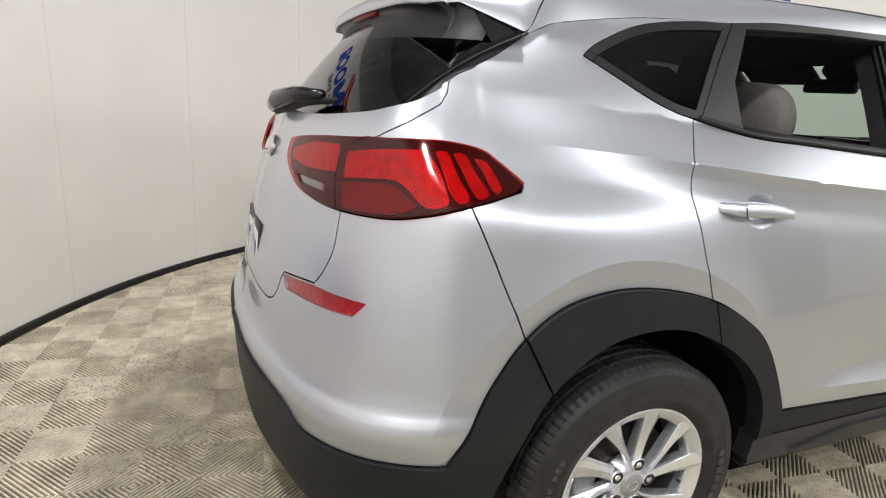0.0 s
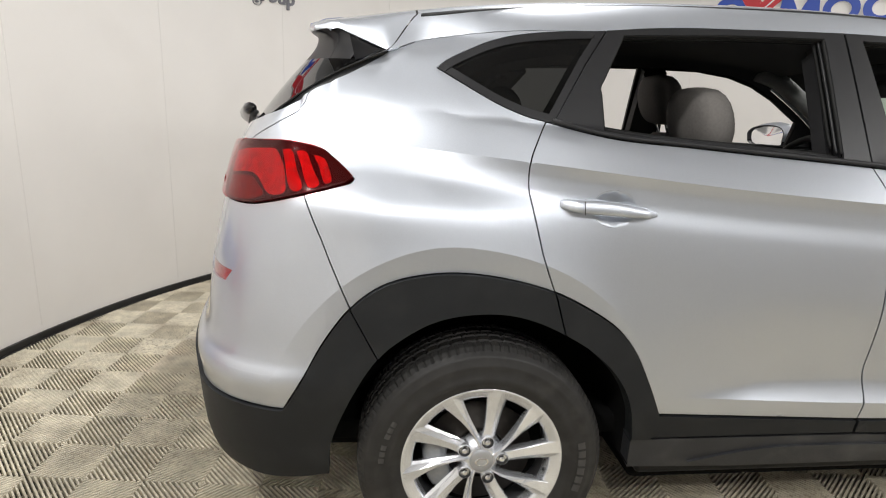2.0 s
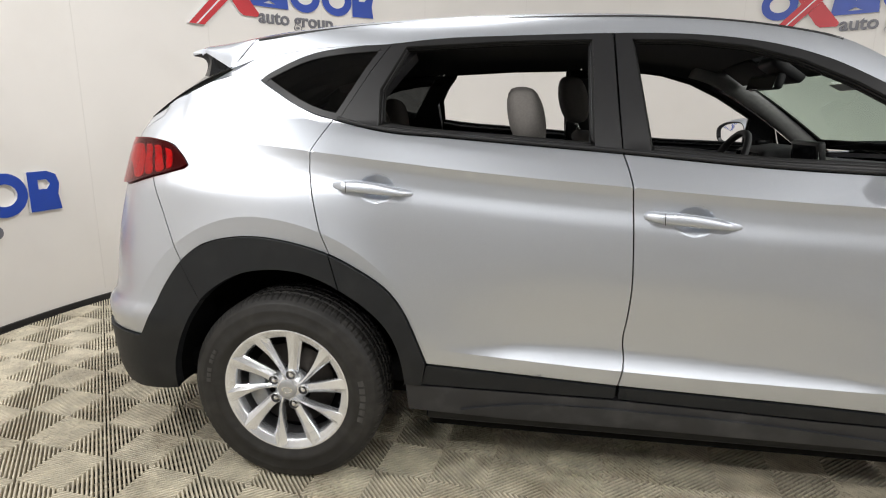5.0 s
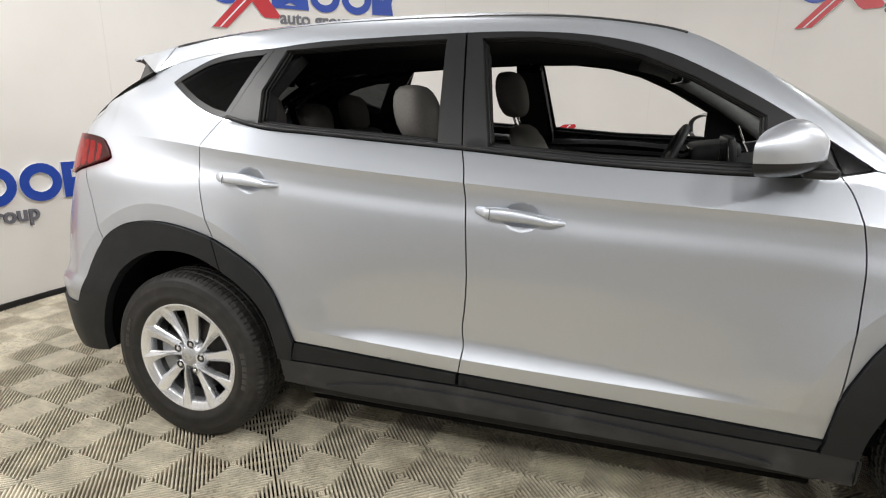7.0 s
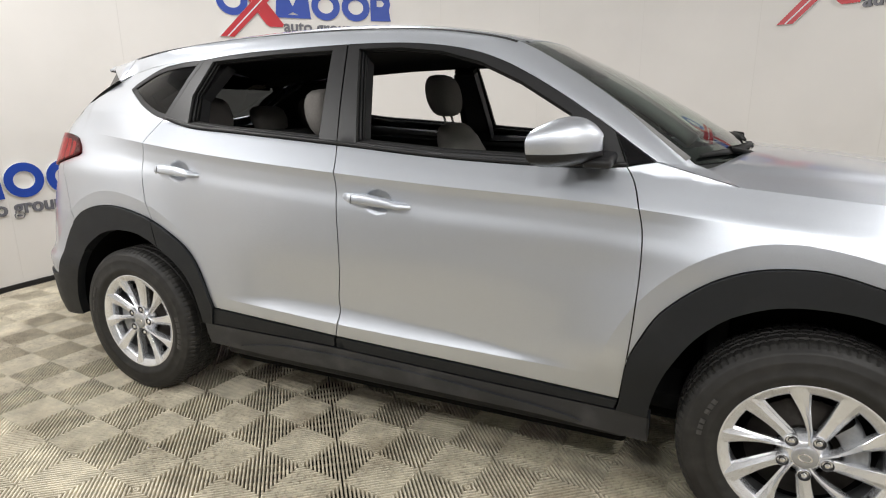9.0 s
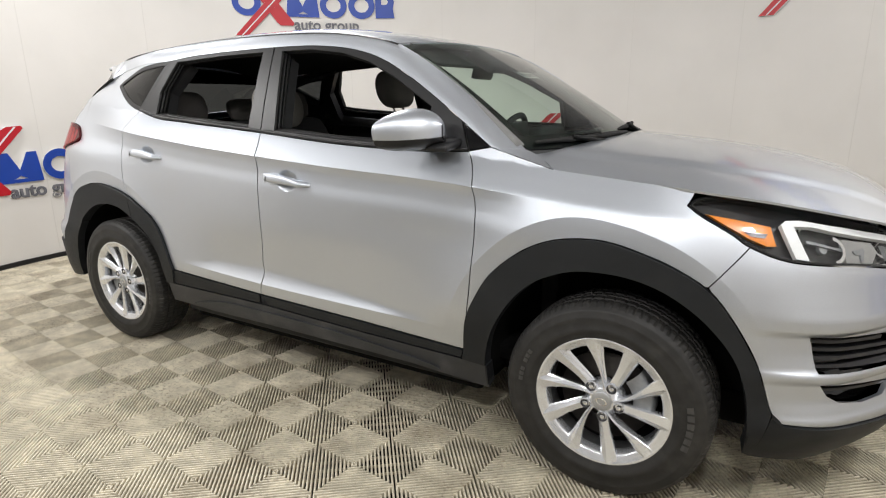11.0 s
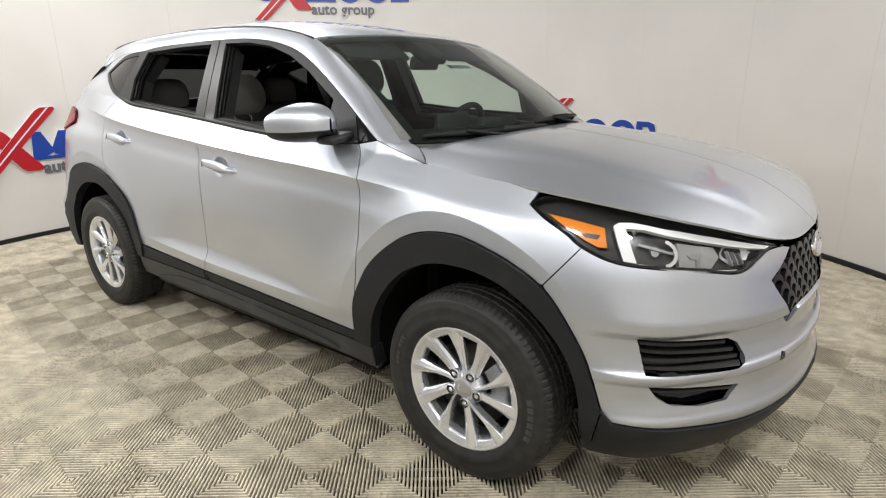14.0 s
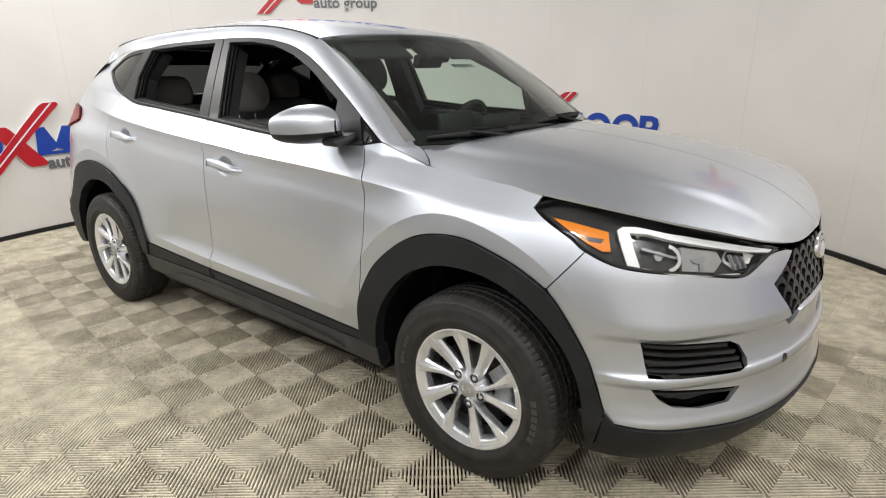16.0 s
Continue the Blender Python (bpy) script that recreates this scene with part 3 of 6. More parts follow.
def cubic(knots):
    """A natural cubic curve through (t, value) knots, with no breaks of bend; straight beyond its ends."""
    xs, ys = [k[0] for k in knots], [k[1] for k in knots]
    n = len(xs)
    A, r = np.zeros((n, n)), np.zeros(n)
    A[0, 0] = A[-1, -1] = 1
    for i in range(1, n - 1):
        h0, h1 = xs[i] - xs[i - 1], xs[i + 1] - xs[i]
        A[i, i - 1], A[i, i], A[i, i + 1] = h0, 2 * (h0 + h1), h1
        r[i] = 6 * ((ys[i + 1] - ys[i]) / h1 - (ys[i] - ys[i - 1]) / h0)
    m = [float(v) for v in np.linalg.solve(A, r)]

    def f(t):
        i = max([k for k in range(n - 1) if xs[k] <= t] or [0])
        h = xs[i + 1] - xs[i]
        if t < xs[0]:
            return ys[0] + (t - xs[0]) * ((ys[1] - ys[0]) / h - h * m[1] / 6)
        if t > xs[-1]:
            return ys[-1] + (t - xs[-1]) * ((ys[-1] - ys[-2]) / h + h * m[-2] / 6)
        a, b = xs[i + 1] - t, t - xs[i]
        return (m[i] * a ** 3 + m[i + 1] * b ** 3) / (6 * h) + (ys[i] / h - m[i] * h / 6) * a + (ys[i + 1] / h - m[i + 1] * h / 6) * b
    return f


def smooth(a, b, t):
    u = min(1.0, max(0.0, (t - a) / (b - a)))
    return u * u * (3 - 2 * u)


def catmull(points, steps):
    """Points along a Catmull-Rom curve through an open row of points."""
    out = []
    p = [points[0]] + list(points) + [points[-1]]
    for i in range(1, len(p) - 2):
        for k in range(steps):
            u = k / steps
            out.append(tuple(0.5 * (2 * b + (c - a) * u + (2 * a - 5 * b + 4 * c - d) * u * u + (3 * b - a - 3 * c + d) * u ** 3)
                             for a, b, c, d in zip(p[i - 1], p[i], p[i + 1], p[i + 2])))
    out.append(tuple(points[-1]))
    return out


# plan of the body at bumper height: x ahead from the rear axle, w out from the middle
REAR_S, FRONT_S = -0.42, 2.88
_rear = catmull([(-0.28, 0.8855), (-0.42, 0.883), (-0.56, 0.868), (-0.68, 0.805), (-0.77, 0.69), (-0.83, 0.52), (-0.875, 0.28), (-0.89, 0.0)], 8)[8:]
_front = catmull([(2.72, 0.888), (2.88, 0.886), (3.06, 0.874), (3.19, 0.842), (3.30, 0.780), (3.40, 0.665), (3.485, 0.535), (3.55, 0.375), (3.588, 0.19), (3.60, 0.0)], 8)[8:]


def _arc(pts):
    s, out = 0.0, [0.0]
    for a, b in zip(pts, pts[1:]):
        s += math.hypot(b[0] - a[0], b[1] - a[1])
        out.append(s)
    return spline(list(zip(out, [p[0] for p in pts]))), spline(list(zip(out, [p[1] for p in pts]))), s


_rx, _rw, REAR_LEN = _arc(_rear)
_fx, _fw, FRONT_LEN = _arc(_front)
S_MIN, S_MAX = REAR_S - REAR_LEN, FRONT_S + FRONT_LEN
_side = cubic([(-0.42, 0.883), (0.0, 0.886), (1.3, 0.887), (2.6, 0.887), (2.88, 0.886)])


def plan(s):
    if s < REAR_S:
        return _rx(REAR_S - s), _rw(REAR_S - s)
    if s > FRONT_S:
        return _fx(s - FRONT_S), _fw(s - FRONT_S)
    return s, _side(s)


def plan_normal(s):
    a, b = plan(s - 0.01), plan(s + 0.01)
    dx, dw = b[0] - a[0], b[1] - a[1]
    l = math.hypot(dx, dw)
    return -dw / l, dx / l


# upper edge of the body side: the sill of the side windows, then the edge of the bonnet
belt_z = cubic([(-0.9, 1.315), (-0.3, 1.275), (0.135, 1.241), (0.6, 1.197), (1.083, 1.162), (1.6, 1.131), (2.128, 1.103), (2.43, 1.072), (2.7, 1.049), (2.9, 1.030), (3.12, 1.002), (3.30, 0.972), (3.50, 0.938), (3.76, 0.880), (4.0, 0.86)])
belt_in = cubic([(-0.4, 0.20), (-0.1, 0.165), (0.135, 0.146), (0.6, 0.126), (1.083, 0.111), (1.6, 0.100), (2.128, 0.099), (2.43, 0.109), (2.9, 0.098), (3.3, 0.09)])
# inward offset of the side below that edge, as a share of belt_in, by the depth below it
_above = spline([(0.0, 1.0), (0.05, 0.655), (0.096, 0.342)])
_below = spline([(0.096, 0.342), (0.110, 0.366), (0.132, 0.390), (0.165, 0.380), (0.23, 0.30), (0.3, 0.27)])


_plain = spline([(0.0, 1.0), (0.05, 0.70), (0.096, 0.47), (0.165, 0.35), (0.23, 0.30), (0.3, 0.27)])


def side_share(h, s):
    """It breaks at a sharp edge below the windows, which dies away on the front wing."""
    k = smooth(2.10, 2.48, s)
    return (_above(h) if h < 0.096 else _below(h)) * (1 - k) + _plain(h) * k


rear_share = spline([(0.0, 1.0), (0.07, 0.846), (0.14, 0.64), (0.2, 0.44), (0.28, 0.24), (0.35, 0.2)])
lower_in = spline([(0.2, 0.055), (0.27, 0.03), (0.36, 0.012), (0.44, 0.003), (0.49, 0.0), (1.0, 0.0)])
rear_in = spline([(0.2, 0.09), (0.28, 0.03), (0.36, 0.008), (0.46, -0.001), (0.52, -0.006), (0.565, -0.012), (0.585, -0.009), (0.622, 0.014), (0.66, 0.024), (0.72, 0.032), (0.84, 0.05), (0.95, 0.075), (1.04, 0.10), (1.17, 0.145), (1.25, 0.20), (1.45, 0.45)])
front_in = spline([(0.17, 0.16), (0.22, 0.09), (0.30, 0.03), (0.36, 0.004), (0.385, 0.0), (0.41, 0.010), (0.46, 0.020), (0.495, 0.020), (0.513, 0.008), (0.53, 0.008), (0.548, 0.026), (0.60, 0.034), (0.636, 0.034), (0.652, 0.020), (0.664, 0.011), (0.690, 0.010), (0.725, 0.019), (0.77, 0.033), (0.82, 0.048), (0.88, 0.075), (0.94, 0.11), (1.0, 0.16)])

# the same without its creases, where they die away towards the wheel
front_soft = spline([(0.17, 0.16), (0.22, 0.09), (0.30, 0.03), (0.36, 0.006), (0.43, 0.010), (0.52, 0.017), (0.62, 0.022), (0.70, 0.021), (0.76, 0.029), (0.82, 0.047), (0.88, 0.075), (0.94, 0.11), (1.0, 0.16)])


# the fold along the doors' feet: its height, and how far its slope reaches up
fold_z = cubic([(0.3, 0.53), (0.58, 0.517), (1.12, 0.492), (1.6, 0.482), (2.02, 0.478), (2.3, 0.476)])
fold_w = spline([(0.45, 0.004), (0.60, 0.018), (0.85, 0.052), (1.1, 0.062), (1.5, 0.050), (1.8, 0.030), (2.02, 0.010), (2.15, 0.004)])


def flare_r(dx, z):
    """How far from the wheel's middle the edge of its flare lies."""
    t = math.atan2(max(0.02, z - 0.36), dx)
    return flare_at(t)


flare_at = cubic([(0.0, 0.50), (0.9, 0.532), (1.2, 0.545), (1.55, 0.566), (1.8, 0.590), (2.05, 0.602), (2.4, 0.604), (3.14, 0.60)])


def inset(s, z):
    zb, bi = belt_z(s), belt_in(s)
    h = zb - z
    if h >= 0:
        back = 1 - smooth(-0.35, 0.34, s)
        a = bi * (side_share(h, s) * (1 - back) + rear_share(h) * back)
        end = smooth(0.35, 1.05, abs(s - 1.15))
        w = max(0.022, fold_w(s))
        lean = 0.40 * smooth(0.48, 0.80, s) * (1 - smooth(1.75, 2.12, s))
        u = min(1.0, max(0.0, (z - fold_z(s)) / w))
        fold = lean * w * (1 - (1 - u) ** 1.45) + (0.034 - lean * w) * smooth(0.46, 0.86, z)
        k = smooth(0.16, 0.32, h)
        side = a * (1 - k) + (lower_in(z) + fold) * k
        bulge = min(1.0, max(0.0, (z - 0.56) / 0.46))
        side -= 0.013 * math.sin(math.pi * bulge) ** 2 * (1 - 0.5 * end)
    else:
        side = bi + 0.39 * -h + 0.12 * h * h + 0.15 * max(0.0, 0.3 - min(s, 2.6)) ** 2 * min(1.4, -h / 0.15) ** 1.6
    # flare round the wheels: it swells to a sharp edge, and an upright band lies inside that
    for cx in (0.0, 2.67):
        r, edge = math.hypot(s - cx, z - 0.36), flare_r(s - cx, z)
        live = smooth(0.42, 0.60, z) * (1 - 0.8 * smooth(0.20, 0.42, s - cx) if cx == 0 else 1 - 0.6 * smooth(0.25, 0.42, s - cx))
        u = min(1.0, max(0.0, (r - edge) / 0.19))
        side -= 0.020 * (1 - u) ** 2 * live
        side += 0.004 * min(1.0, max(0.0, (edge - r) / 0.06)) * live
    if s < -0.2:
        k = 1 - smooth(-0.72, -0.28, s)
        k *= 1 - smooth(1.15, 1.45, z) * smooth(-0.62, -0.45, s)
        side = side * (1 - k) + rear_in(z) * k
    if s > 2.7:
        k = smooth(2.75, 3.3, s)
        c = smooth(3.03, 3.27, s)
        side = side * (1 - k) + (front_in(z) * c + front_soft(z) * (1 - c)) * k
    return side


def body(s, z, out=0.0):
    """A point of the body's outer skin on the right side (y negative), lifted out by that much."""
    x, w = plan(s)
    nx, nw = plan_normal(s)
    i = inset(s, z) - out
    return x - nx * i, -(w - nw * i), z

# ---- the car: x ahead from the rear axle, right side at negative y ----
car = thing("car", "silver compact SUV with black wheel-arch cladding, side windows down", "car", at=pose(0, 0, 0))


def pair(name, loop, mat, parent=car, label="", chart=body, **kw):
    """The same panel on the right and the left side; returns the right one."""
    right, left = patch(name, loop, chart, sides="pair", **kw)
    r = part(name, right, mat, parent, label)
    part(name, left, mat, parent, label)
    return r


def both_sides(name, rows):
    """One mesh of a grid and its mirror."""
    me = grid_mesh(name, rows)
    b = bmesh.new()
    b.from_mesh(me)
    b2 = mirrored(me, name)
    b.from_mesh(b2)
    bmesh.ops.remove_doubles(b, verts=b.verts, dist=1e-4)
    bmesh.ops.recalc_face_normals(b, faces=b.faces)
    out = bpy.data.meshes.new(name)
    b.to_mesh(out)
    b.free()
    return out


# shared outlines on the side: distance along the body, height
BELT = curve((0.146, 1.249), (0.269, 1.222), (0.374, 1.207), (0.546, 1.196), (0.715, 1.184), (1.079, 1.159), (1.512, 1.126), (1.914, 1.112), (2.122, 1.118))
REAR_GAP = curve((0.146, 1.249), (0.116, 1.197), (0.094, 1.152), (0.090, 1.108), (0.093, 1.068), (0.112, 0.985), (0.135, 0.900), (0.166, 0.822))
MID_GAP = curve((1.079, 1.159), (1.098, 1.100), (1.108, 1.039), (1.115, 0.943), (1.123, 0.773), (1.118, 0.664), (1.110, 0.590), (1.116, 0.520), (1.103, 0.441))
FRONT_GAP = curve((2.122, 1.118), (2.150, 1.074), (2.173, 0.999), (2.188, 0.921), (2.190, 0.804), (2.182, 0.640), (2.172, 0.530))
REAR_ARCH = curve((-0.528, 0.503), (-0.471, 0.602), (-0.426, 0.685), (-0.359, 0.775), (-0.282, 0.834), (-0.188, 0.862), (-0.079, 0.870), (0.043, 0.855), (0.166, 0.822), (0.268, 0.773), (0.350, 0.718), (0.407, 0.650), (0.450, 0.565), (0.490, 0.470))
REAR_WELL = curve((-0.415, 0.305), (-0.405, 0.409), (-0.358, 0.530), (-0.299, 0.628), (-0.238, 0.688), (-0.142, 0.742), (-0.032, 0.762), (0.074, 0.755), (0.179, 0.717), (0.284, 0.653), (0.366, 0.568), (0.408, 0.461), (0.425, 0.293))
FRONT_ARCH = curve((2.158, 0.404), (2.172, 0.530), (2.205, 0.615), (2.257, 0.705), (2.350, 0.790), (2.440, 0.841), (2.535, 0.866), (2.650, 0.870), (2.768, 0.844), (2.866, 0.809), (2.958, 0.755), (3.032, 0.667), (3.102, 0.550), (3.153, 0.411), (3.186, 0.381))
FRONT_WELL = curve((2.253, 0.261), (2.250, 0.390), (2.280, 0.510), (2.340, 0.618), (2.400, 0.685), (2.459, 0.726), (2.553, 0.761), (2.660, 0.770), (2.768, 0.758), (2.868, 0.720), (2.961, 0.653), (3.043, 0.550), (3.085, 0.420), (3.095, 0.250))


def between(row, a, b):
    """The stretch of an outline from the point nearest to a to the one nearest to b."""
    i = min(range(len(row)), key=lambda k: math.hypot(row[k][0] - a[0], row[k][1] - a[1]))
    j = min(range(len(row)), key=lambda k: math.hypot(row[k][0] - b[0], row[k][1] - b[1]))
    return row[i:j + 1] if i <= j else row[j:i + 1][::-1]



BOWLS = ((0.318, 1.037), (1.290, 0.969))
def bowl_outline(c, k=1.0):
    return [(c[0] + 0.060 * k * math.cos(a), c[1] + 0.046 * k * math.sin(a)) for a in [2 * math.pi * i / 28 for i in range(28)]]


def bowl(c):
    def f(s, z):
        r = math.hypot((s - c[0]) / 0.060, (z - c[1]) / 0.046)
        return body(s, z, -0.015 * max(0.0, 1 - r * r) ** 1.2)
    return f


# rows of points along the fold under the windows
CREASE = [[(-0.4 + 0.013 * k, belt_z(-0.4 + 0.013 * k) - h) for k in range(255)] for h in (0.080, 0.090, 0.096, 0.102, 0.114, 0.128)]
CREASE += [[(0.45 + 0.013 * k, fold_z(0.45 + 0.013 * k) + h) for k in range(130)] for h in (-0.012, 0.0, 0.008, 0.018)]

for cx in (0.0, 2.67):
    for q in (-0.010, 0.0, 0.010):
        CREASE.append([(cx + (flare_at(t) + q) * math.cos(t), 0.36 + (flare_at(t) + q) * math.sin(t)) for t in [0.45 + 2.3 * k / 130 for k in range(131)]])

# doors
rear_door = pair("rear_door", between(BELT, (0.146, 1.249), (1.079, 1.159))[:-1] + MID_GAP + [(0.80, 0.455)] + between(REAR_ARCH, (0.490, 0.470), (0.166, 0.822)) + REAR_GAP[::-1][1:-1], SILVER, holes=[bowl_outline(BOWLS[0])], step=0.014, edge_step=0.014, lines=CREASE)
front_door = pair("front_door", between(BELT, (1.079, 1.159), (2.122, 1.118))[:-1] + FRONT_GAP + [(2.158, 0.404), (1.682, 0.424)] + MID_GAP[::-1][:-1], SILVER, holes=[bowl_outline(BOWLS[1])], step=0.014, edge_step=0.014, lines=CREASE)
for c in BOWLS:
    pair("handle_bowl", bowl_outline(c, 1.0), SILVER, chart=bowl(c), step=0.008, edge_step=0.01, gap=-0.002, depth=0)
for nm, lp in (("rear_door_cladding", [(0.490, 0.468), (0.80, 0.453), (1.100, 0.439), (1.097, 0.397), (0.47, 0.395)]),
               ("front_door_cladding", [(1.106, 0.439), (1.682, 0.422), (2.157, 0.402), (2.146, 0.368), (1.695, 0.377), (1.103, 0.396)])):
    pair(nm, lp, CLADDING, label="grained black plastic strip", out=0.006)
sill = pair("side_sill", [(0.418, 0.392), (0.47, 0.391), (1.1, 0.392), (1.7, 0.373), (2.146, 0.364), (2.250, 0.358), (2.253, 0.262), (1.9, 0.282), (1.2, 0.286), (0.76, 0.283), (0.425, 0.292)], SCUFFED, label="scuffed black plastic sill", out=0.004, depth=0.05)
pair("sill_moulding", curve((0.60, 0.312), (0.75, 0.345), (0.95, 0.362), (1.5, 0.352), (1.95, 0.318), (2.05, 0.296), steps=4) + [(1.9, 0.290), (1.2, 0.295), (0.7, 0.293)], SCUFFED, label="raised black sill moulding", out=0.012, depth=0.012)

# wheel-arch cladding
a_split = (0.166, 0.822)
pair("rear_arch_cladding", between(REAR_ARCH, (-0.359, 0.775), a_split) + between(REAR_WELL, (0.200, 0.708), (-0.299, 0.64)), CLADDING, label="grained black plastic arch", out=0.014, depth=0.05, step=0.03)
pair("rear_arch_cladding", between(REAR_ARCH, a_split, (0.490, 0.470)) + [(0.475, 0.394)] + [(0.418, 0.394)] + between(REAR_WELL, (0.418, 0.394), (0.200, 0.708)), CLADDING, label="grained black plastic arch", out=0.014, depth=0.05, step=0.03)
pair("front_arch_cladding", FRONT_ARCH[:-1] + [(3.153, 0.411), (3.13, 0.30), (3.095, 0.25)] + FRONT_WELL[::-1][1:-1] + [(2.251, 0.360), (2.150, 0.367)], CLADDING, label="grained black plastic arch", out=0.014, depth=0.05, step=0.03)

# rear quarter, from the lamp forward to the door and up to the roof
FRAME = curve((-0.19, 1.452), (-0.05, 1.474), (0.1, 1.488), (0.325, 1.498), (0.449, 1.511), (0.683, 1.522), (1.019, 1.529), (1.277, 1.525), (1.493, 1.501), (1.657, 1.457), (1.776, 1.403), (1.934, 1.314), (2.079, 1.221), (2.206, 1.135))
QUARTER_TOP = curve((-0.141, 1.378), (-0.115, 1.399), (-0.078, 1.419), (-0.002, 1.453), (0.072, 1.473), (0.182, 1.487), (0.325, 1.497))
QUARTER_BOT = curve((-0.141, 1.378), (-0.08, 1.343), (0.010, 1.294), (0.087, 1.263), (0.146, 1.249))
HATCH_EDGE = curve((-0.272, 1.417), (-0.375, 1.356), (-0.49, 1.305), (-0.515, 1.272), (-0.58, 1.246), (-0.75, 1.198), (-0.83, 1.171))
LAMP_TOP = curve((-0.83, 1.171), (-0.60, 1.176), (-0.47, 1.167), (-0.408, 1.140), (-0.353, 1.092))
LAMP_LOW = curve((-0.362, 1.081), (-0.481, 1.051), (-0.607, 1.026), (-0.709, 1.014), (-0.888, 1.010))
pair("rear_quarter", QUARTER_BOT[:-1] + REAR_GAP + between(REAR_ARCH, a_split, (-0.359, 0.775))[1:] + [(-0.481, 1.051)] + between(LAMP_LOW, (-0.481, 1.051), (-0.362, 1.081))[1:] + LAMP_TOP[::-1] + HATCH_EDGE[::-1][1:] + between(FRAME, (-0.19, 1.452), (0.325, 1.498)) + QUARTER_TOP[::-1][1:-1], SILVER, gap=0.0014, step=0.014, edge_step=0.014, lines=CREASE)

# rear bumper, tailgate and lamps
TAIL_GAP = curve((-0.888, 1.010), (-0.880, 0.928), (-0.905, 0.87), (-0.934, 0.838))
TAIL_FOOT = [(-0.98, 0.834), (-1.103, 0.819)] + curve((-1.118, 0.80), (-1.14, 0.755), (-1.18, 0.728), (-1.26, 0.72), (S_MIN, 0.72), steps=4)
CLAD_REAR = curve((-0.528, 0.503), (-0.66, 0.506), (-0.82, 0.504), (-0.907, 0.506), (-1.0, 0.545), (-1.22, 0.555), (S_MIN, 0.555))
REFLECT = [(-1.105, 0.812), (-0.931, 0.832), (-0.745, 0.833), (-0.778, 0.802), (-0.935, 0.794), (-1.08, 0.785)]
part("rear_bumper", patch("rear_bumper", between(LAMP_LOW, (-0.481, 1.051), (-0.888, 1.010)) + TAIL_GAP[1:] + TAIL_FOOT + CLAD_REAR[::-1] + between(REAR_ARCH, (-0.528, 0.503), (-0.359, 0.775))[1:], body, sides="both", holes=[REFLECT], step=0.016, edge_step=0.016, lines=CREASE), SILVER, car)
pair("rear_reflector", shrink(REFLECT, -0.004), REFLECTOR, label="long red bumper reflector", out=-0.004, depth=0.004)
part("rear_bumper_cladding", patch("rear_bumper_cladding", CLAD_REAR + [(S_MIN, 0.33), (-1.0, 0.33), (-0.8, 0.30), (-0.6, 0.285), (-0.46, 0.295), (-0.415, 0.305)] + between(REAR_WELL, (-0.415, 0.305), (-0.299, 0.64)) + between(REAR_ARCH, (-0.359, 0.775), (-0.528, 0.503)), body, sides="both", out=0.010, depth=0.04), CLADDING, car, "grained black plastic lower bumper")
GLASS_LOW = curve((-0.49, 1.305), (-0.64, 1.268), (-0.807, 1.243), (-0.947, 1.224), (-1.2, 1.205), (S_MIN, 1.198))
LAMP_IN = curve((-0.888, 1.010), (-0.924, 1.071), (-0.927, 1.120), (-0.89, 1.154), (-0.83, 1.171))
LAMP_INNER = curve((-0.888, 1.010), (-1.0, 1.013), (-1.125, 1.030), (-1.24, 1.075), (-1.27, 1.122), (-1.24, 1.139), (-1.05, 1.158), (-0.83, 1.171))
part("tailgate", patch("tailgate", GLASS_LOW[::-1] + HATCH_EDGE[10:] + LAMP_INNER[::-1][1:] + TAIL_GAP[1:] + TAIL_FOOT, body, sides="both", step=0.025, edge_step=0.02), SILVER, car)


def back_glass(a, b):
    """a from the middle out to the side, b from the lower edge up under the spoiler."""
    k3, k2 = abs(a) ** 3, abs(a) ** 2.5
    x0, z0, x1, z1 = -0.705 + 0.130 * k3, 1.196 + 0.047 * k3, -0.455 + 0.185 * k2, 1.503 - 0.086 * k2
    q = math.sin(math.pi * min(1, max(0, b)))
    return x0 + (x1 - x0) * b - 0.012 * q, -a * (0.642 - 0.022 * b), z0 + (z1 - z0) * b + 0.010 * q


part("rear_window", patch("rear_window", [(0, 0), (0.7, 0), (0.93, 0.01), (0.985, 0.06), (0.993, 0.2), (0.993, 1.0), (0, 1.0)], back_glass, sides="both", gap=0, step=0.06, depth=0.004), PRIVACY, car, "dark tinted rear window")
lamp = pair("tail_lamp", LAMP_TOP + LAMP_LOW[1:] + LAMP_IN[1:-1], RED, label="red wraparound tail lamp", out=0.006, gap=0.001)
lamp2 = pair("tail_lamp_inner", LAMP_INNER[:-1] + LAMP_IN[::-1][:-1], RED, label="red tail lamp on the tailgate", out=0.005, gap=0.0015)

REVERSE = [(-1.14, 1.058), (-1.10, 1.040), (-0.968, 1.038), (-0.974, 1.056)]
TAIL_LAMP = LAMP_TOP + LAMP_LOW[1:] + LAMP_IN[1:-1]
pair("tail_lamp_lens", shrink(resample(TAIL_LAMP, 0.03), 0.002), RED_GLASS, parent=lamp, label="clear red lamp lens", out=0.014, gap=0, depth=0.006)
pair("tail_lamp_lens", shrink(resample(LAMP_INNER[:-1] + LAMP_IN[::-1][:-1], 0.03), 0.002), RED_GLASS, parent=lamp2, label="clear red lamp lens", out=0.013, gap=0, depth=0.006, holes=[REVERSE])

# hood edge, fender, front bumper
def edge_s(s):
    return (s, belt_z(s))
